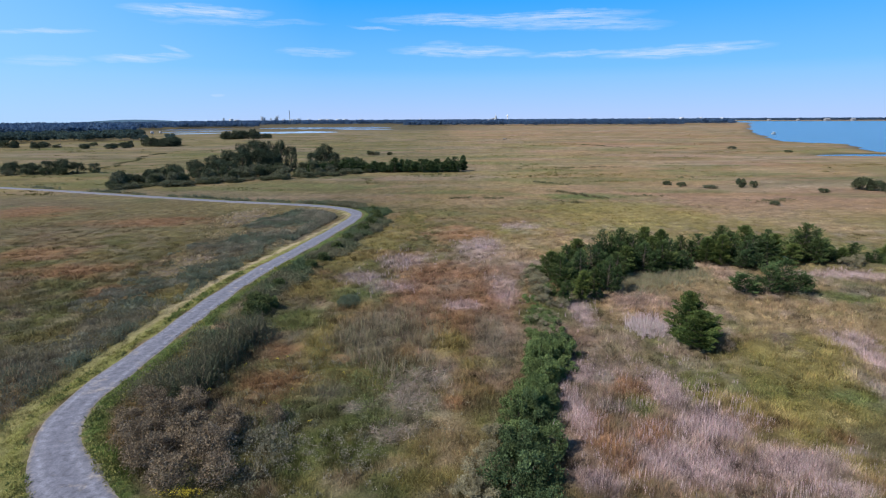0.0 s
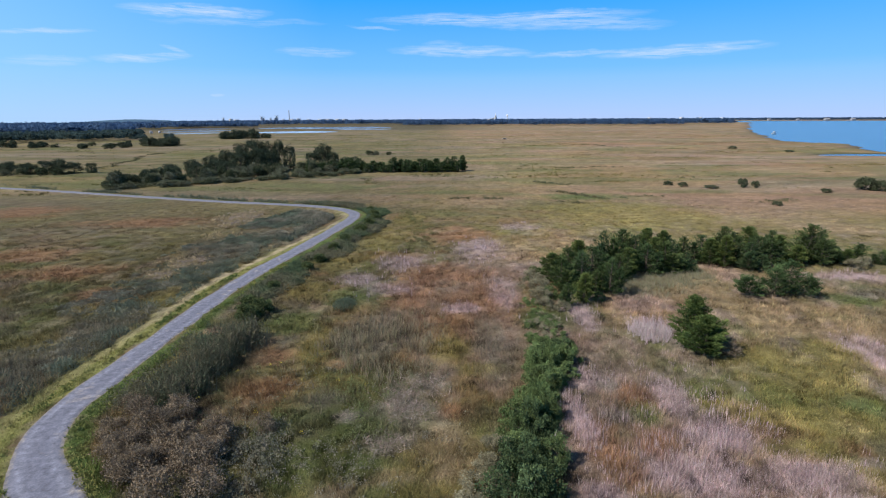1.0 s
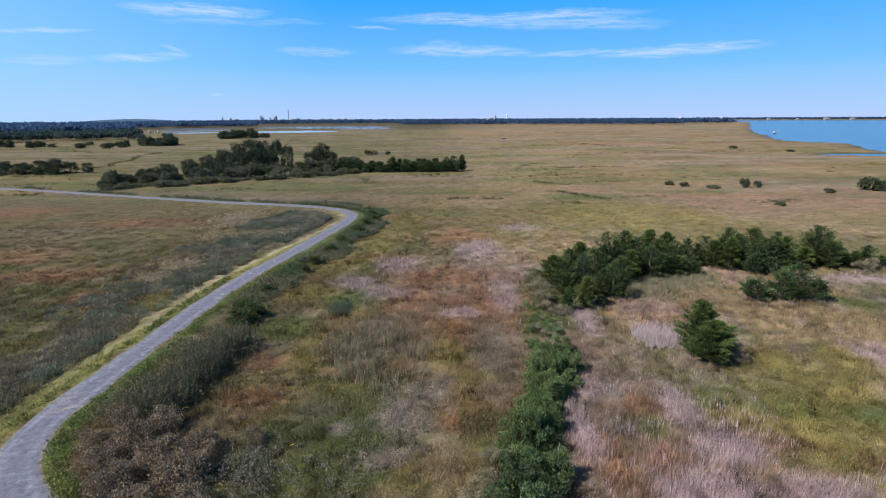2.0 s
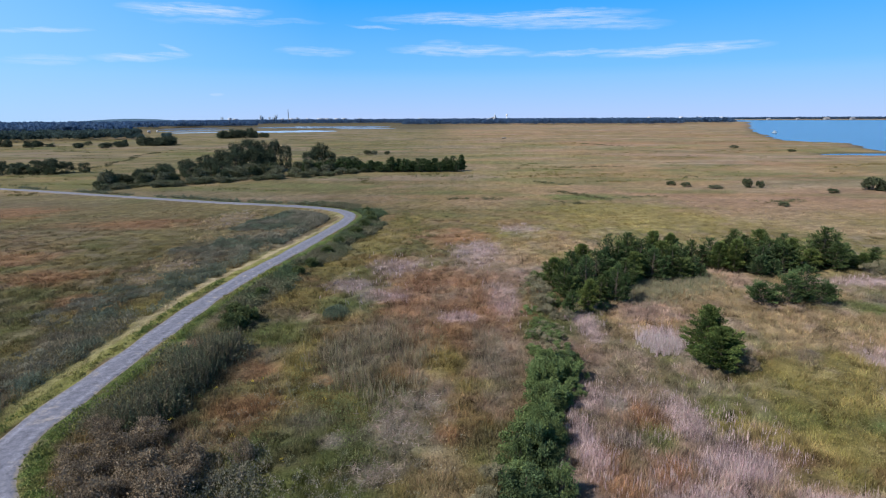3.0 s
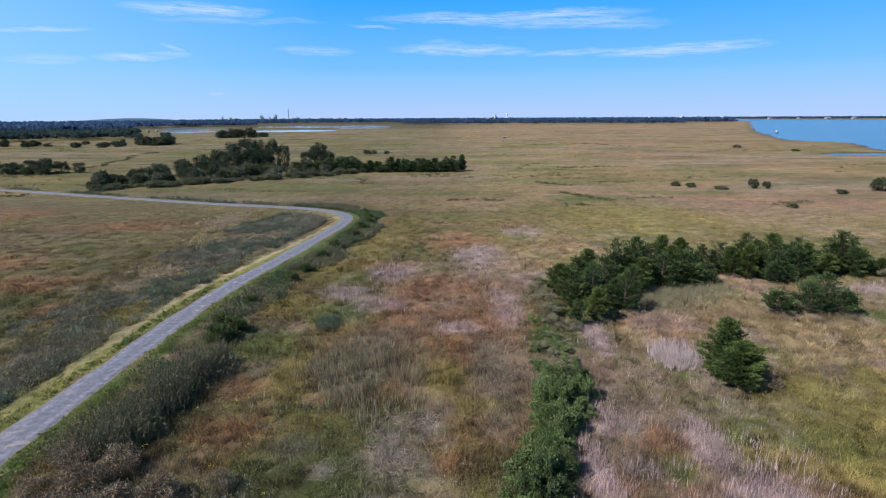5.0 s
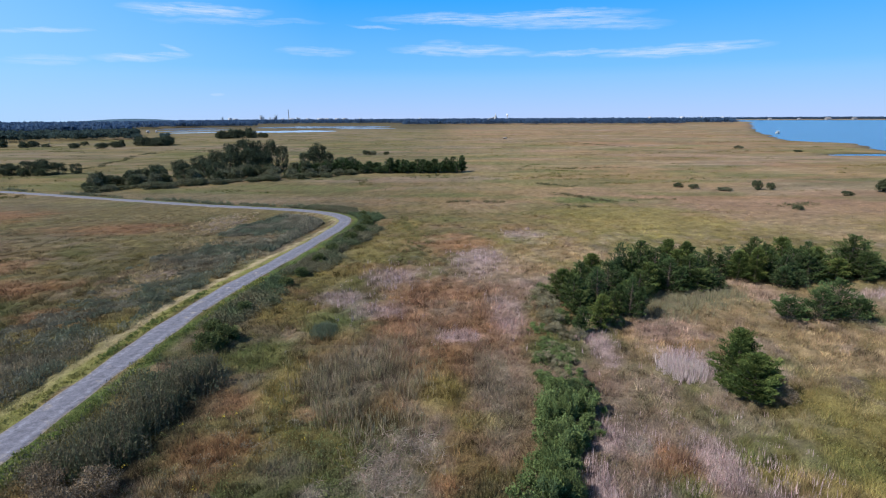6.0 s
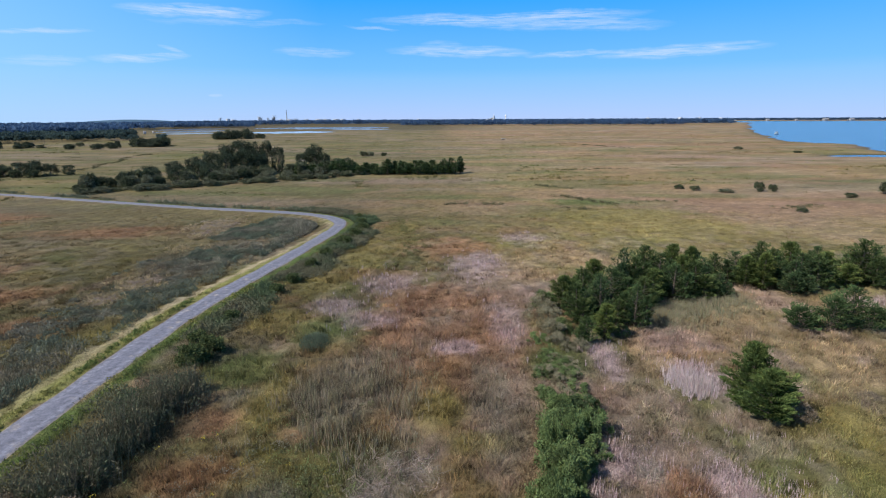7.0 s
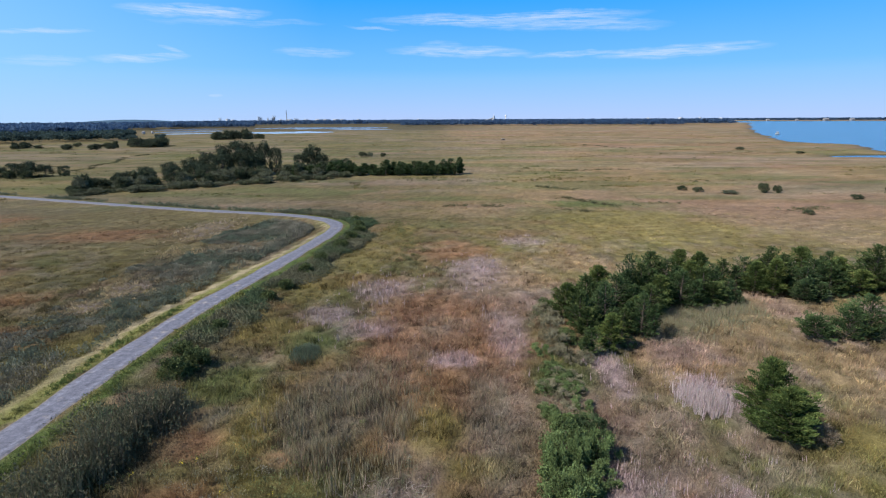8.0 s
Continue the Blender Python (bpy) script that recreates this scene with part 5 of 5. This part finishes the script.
def far_house(azimuth, dist, w, h, turn, label):
    ob = tagged(new("house"), label, "house")
    wall = object_of("wall", mesh_of("wall", *block(-w / 2, w / 2, -w * 0.35, w * 0.35, 0, h)), DULL, ob)
    v = np.array([(-w * 0.54, -w * 0.4, h), (w * 0.54, -w * 0.4, h), (w * 0.54, w * 0.4, h), (-w * 0.54, w * 0.4, h), (-w * 0.54, 0, h + w * 0.28), (w * 0.54, 0, h + w * 0.28)])
    me = bpy.data.meshes.new("roof")
    me.from_pydata([tuple(p) for p in v], [], [(0, 1, 5, 4), (2, 3, 4, 5), (1, 2, 5), (3, 0, 4), (0, 3, 2, 1)])
    object_of("roof", me, ROOFING, ob)
    for sx in (-0.28, 0.0, 0.28):
        object_of("window", mesh_of("window", *block(sx * w - w * 0.05, sx * w + w * 0.05, -w * 0.352, -w * 0.345, h * 0.35, h * 0.75)), ROOFING, wall)
    x, y = at(azimuth, dist)
    ob.matrix_basis = pose(x, y, 0, 0, 0, turn)


chimney(-15.82, 4200, 94)
for az, h, w in ((-18.5, 52, 16), (-18.3, 44, 14), (-17.65, 40, 12), (-17.05, 56, 20), (-17.2, 40, 22), (-15.0, 36, 12), (-14.8, 34, 16), (-22.1, 42, 14)):
    process_tower(az, 4250, h, w)
for az, h, r in ((-21.4, 30, 14), (-20.9, 25, 18), (-16.4, 25, 12), (-15.5, 25, 22), (-13.9, 25, 16), (-12.6, 25, 30), (-11.9, 25, 26), (-10.9, 25, 24), (-10.2, 25, 20), (-8.6, 24, 12), (-2.3, 24, 12), (21.0, 24, 12), (23.9, 25, 16), (25.6, 24, 12), (27.4, 22, 14)):
    storage_tank(az, 4180, h + 3, r)
far_house(-28.45, 1270, 5, 4.5, 15, "white two-storey house at the edge of far woods")
far_house(-27.75, 1300, 3.5, 4, -10, "small white house at the edge of far woods")
for az, w in ((35.5, 34), (37.3, 28), (31.2, 22), (33.4, 18)):
    far_house(az, 4700, w, 9, 0, "long white building on the bay's far shore")


def loading_tower():
    """A pale peaked tower with a long sloping conveyor, above the far trees."""
    ob = tagged(new("loading_tower"), "pale peaked loading tower with sloping conveyor", "tower")
    x, y = at(5.62, 2600)
    object_of("tower", mesh_of("tower", *tube([(0, 0, 0), (0, 0, 26), (0, 0, 42)], [11, 8, 1.5], 8)), STEEL, ob)
    object_of("mast", mesh_of("mast", *tube([(0, 0, 40), (0, 0, 50)], [0.8, 0.4], 6)), PALE, ob)
    object_of("conveyor", mesh_of("conveyor", *tube([(-110, 0, 6), (-55, 0, 14), (0, 0, 30)], [3, 3, 3], 6)), STEEL, ob)
    ob.matrix_basis = pose(x, y, 0)
    wt = tagged(new("water_tower"), "white water tower far behind the woods", "water tower")
    object_of("stem", mesh_of("stem", *tube([(0, 0, 0), (0, 0, 40)], [3, 2.4], 10), None, True), PALE, wt)
    object_of("bowl", mesh_of("bowl", *tube([(0, 0, 38), (0, 0, 44), (0, 0, 52), (0, 0, 56)], [2.5, 7, 7, 2.5], 14), None, True), PALE, wt)
    x, y = at(6.86, 4300)
    wt.matrix_basis = pose(x, y, 0)


loading_tower()


def far_hill():
    """A long low wooded rise behind the woods."""
    xs, ys = np.linspace(-1, 1, 60), np.linspace(-1, 1, 12)
    gx, gy = np.meshgrid(xs, ys)
    x0, y0 = at(-29.8, 4650)
    z = 33 * np.clip(1 - gx ** 2, 0, 1) ** 1.5 * np.clip(1 - gy ** 2, 0, 1) + 3 * fbm(gx * 30, gy * 10, 3) - 2
    # the hill's blue is distance haze laid into its colour
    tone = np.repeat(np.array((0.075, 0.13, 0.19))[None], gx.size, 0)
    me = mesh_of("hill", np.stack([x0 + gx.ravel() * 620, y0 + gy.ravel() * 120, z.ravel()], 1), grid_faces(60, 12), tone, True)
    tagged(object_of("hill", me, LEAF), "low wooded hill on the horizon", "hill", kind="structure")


far_hill()


def white_boat():
    ob = tagged(new("boat"), "small white boat moored near the marsh shore", "boat")
    n = 9
    u = np.linspace(-1, 1, n)
    half = 1.1 * np.clip(1 - np.clip(u, 0, 1) ** 2.2, 0, 1) ** 0.8 * (1 - 0.15 * np.clip(-u, 0, 1))
    v = []
    for k in range(n):
        v += [(u[k] * 3.4, -half[k], 0.95 + 0.25 * max(0, u[k])), (u[k] * 3.4, -half[k] * 0.55, -0.2), (u[k] * 3.4, half[k] * 0.55, -0.2), (u[k] * 3.4, half[k], 0.95 + 0.25 * max(0, u[k]))]
    object_of("hull", mesh_of("hull", np.array(v), grid_faces(4, n), None, True), PALE, ob)
    object_of("deck", mesh_of("deck", *block(-3.3, 1.6, -1.0, 1.0, 0.75, 0.82)), PALE, ob)
    cabin = object_of("cabin", mesh_of("cabin", *block(-1.4, 0.9, -0.8, 0.8, 0.82, 2.5)), PALE, ob)
    for sy in (-0.803, 0.797):
        object_of("window", mesh_of("window", *block(-1.1, 0.6, sy, sy + 0.006, 1.6, 2.2)), ROOFING, cabin, "dark cabin window")
    object_of("canopy", mesh_of("canopy", *block(-2.6, 1.1, -0.95, 0.95, 2.5, 2.65)), PALE, ob)
    ob.matrix_basis = pose(556, 900, -0.72, 0, 0, 25) @ Matrix.Diagonal((1.5, 1.5, 1.6, 1))


white_boat()


def utility_pole(x, y, h):
    ob = tagged(new("utility_pole"), "weathered wooden utility pole in the marsh", "pole")
    object_of("post", mesh_of("post", *tube([(0, 0, -0.3), (0, 0, h)], [0.2, 0.13], 8), None, True), WOODEN, ob)
    object_of("crossarm", mesh_of("crossarm", *block(-1.1, 1.1, -0.07, 0.07, h * 0.9, h * 0.9 + 0.14)), WOODEN, ob)
    ob.matrix_basis = turned(x, y, 1.0, None, 20)


utility_pole(-398, 556, 8.5)


# ---- a tall sedge clump standing alone in the open ----
def sedge_clump(x, y, r, h):
    n = 900
    a, q = rng.uniform(0, 6.28, n), np.sqrt(rng.uniform(0, 1, n)) * r
    px, py = np.cos(a) * q * 1.35, np.sin(a) * q
    tone = np.array((0.115, 0.145, 0.1))[None] * rng.uniform(0.7, 1.25, (n, 1))
    v, f, t = blades(px, py, np.zeros(n), h * (1 - 0.5 * (q / r) ** 2), np.full(n, 0.06), np.full(n, 0.3), tone, 5, np.full(n, 0.15))
    ob = tagged(object_of("sedge_clump", mesh_of("sedge_clump", v, f, t), GRASS), "rounded grey-green sedge clump alone in short grass", "grass clump")
    ob.matrix_basis = turned(x, y)


sedge_clump(-14.9, 77.6, 1.75, 1.15)


def duck_blind(x, y):
    """A low hide of grey boards with a pale roof."""
    ob = tagged(new("duck_blind"), "low weathered hide with pale roof in far marsh", "hide")
    object_of("wall", mesh_of("wall", *block(-2.4, 2.4, -1.0, 1.0, 0, 1.3)), WOODEN, ob)
    object_of("roof", mesh_of("roof", *block(-2.7, 2.7, -1.3, 1.3, 1.3, 1.42)), PALE, ob)
    for sx in (-1, 1):
        object_of("post", mesh_of("post", *block(sx * 2.3 - 0.08, sx * 2.3 + 0.08, -1.2, -1.04, -0.2, 1.3)), WOODEN, ob)
    ob.matrix_basis = turned(x, y, 1.0, None, 12)


duck_blind(83.5, 724)


def dead_branch(x, y, h, turn):
    """A bleached forked branch sticking out of the hedge."""
    pieces = [tube([(0, 0, 0), (0.15, 0.05, h * 0.4), (0.1, 0.2, h * 0.75), (0.3, 0.25, h)], [0.05, 0.04, 0.03, 0.012], 6)]
    for z, dx, dy, l in ((0.45, 0.5, 0.1, 0.7), (0.6, -0.45, 0.2, 0.6), (0.78, 0.35, -0.3, 0.45)):
        pieces.append(tube([(0.13, 0.12, h * z), (0.13 + dx * 0.5, 0.12 + dy * 0.5, h * z + l * 0.35), (0.13 + dx, 0.12 + dy, h * z + l * 0.6)], [0.03, 0.02, 0.008], 5))
    ob = tagged(object_of("dead_branch", mesh_of("dead_branch", *joined(pieces), None, True), PALEWOOD), "bleached forked dead branch beside the hedge", "branch")
    ob.matrix_basis = turned(x, y, 1.0, None, turn)


PALEWOOD = solid("bleached_wood", (0.5, 0.45, 0.4), 0.85, 3.0, 0.2)
dead_branch(9.3, 41.5, 1.9, 30)
dead_branch(12.6, 52.5, 1.6, 140)
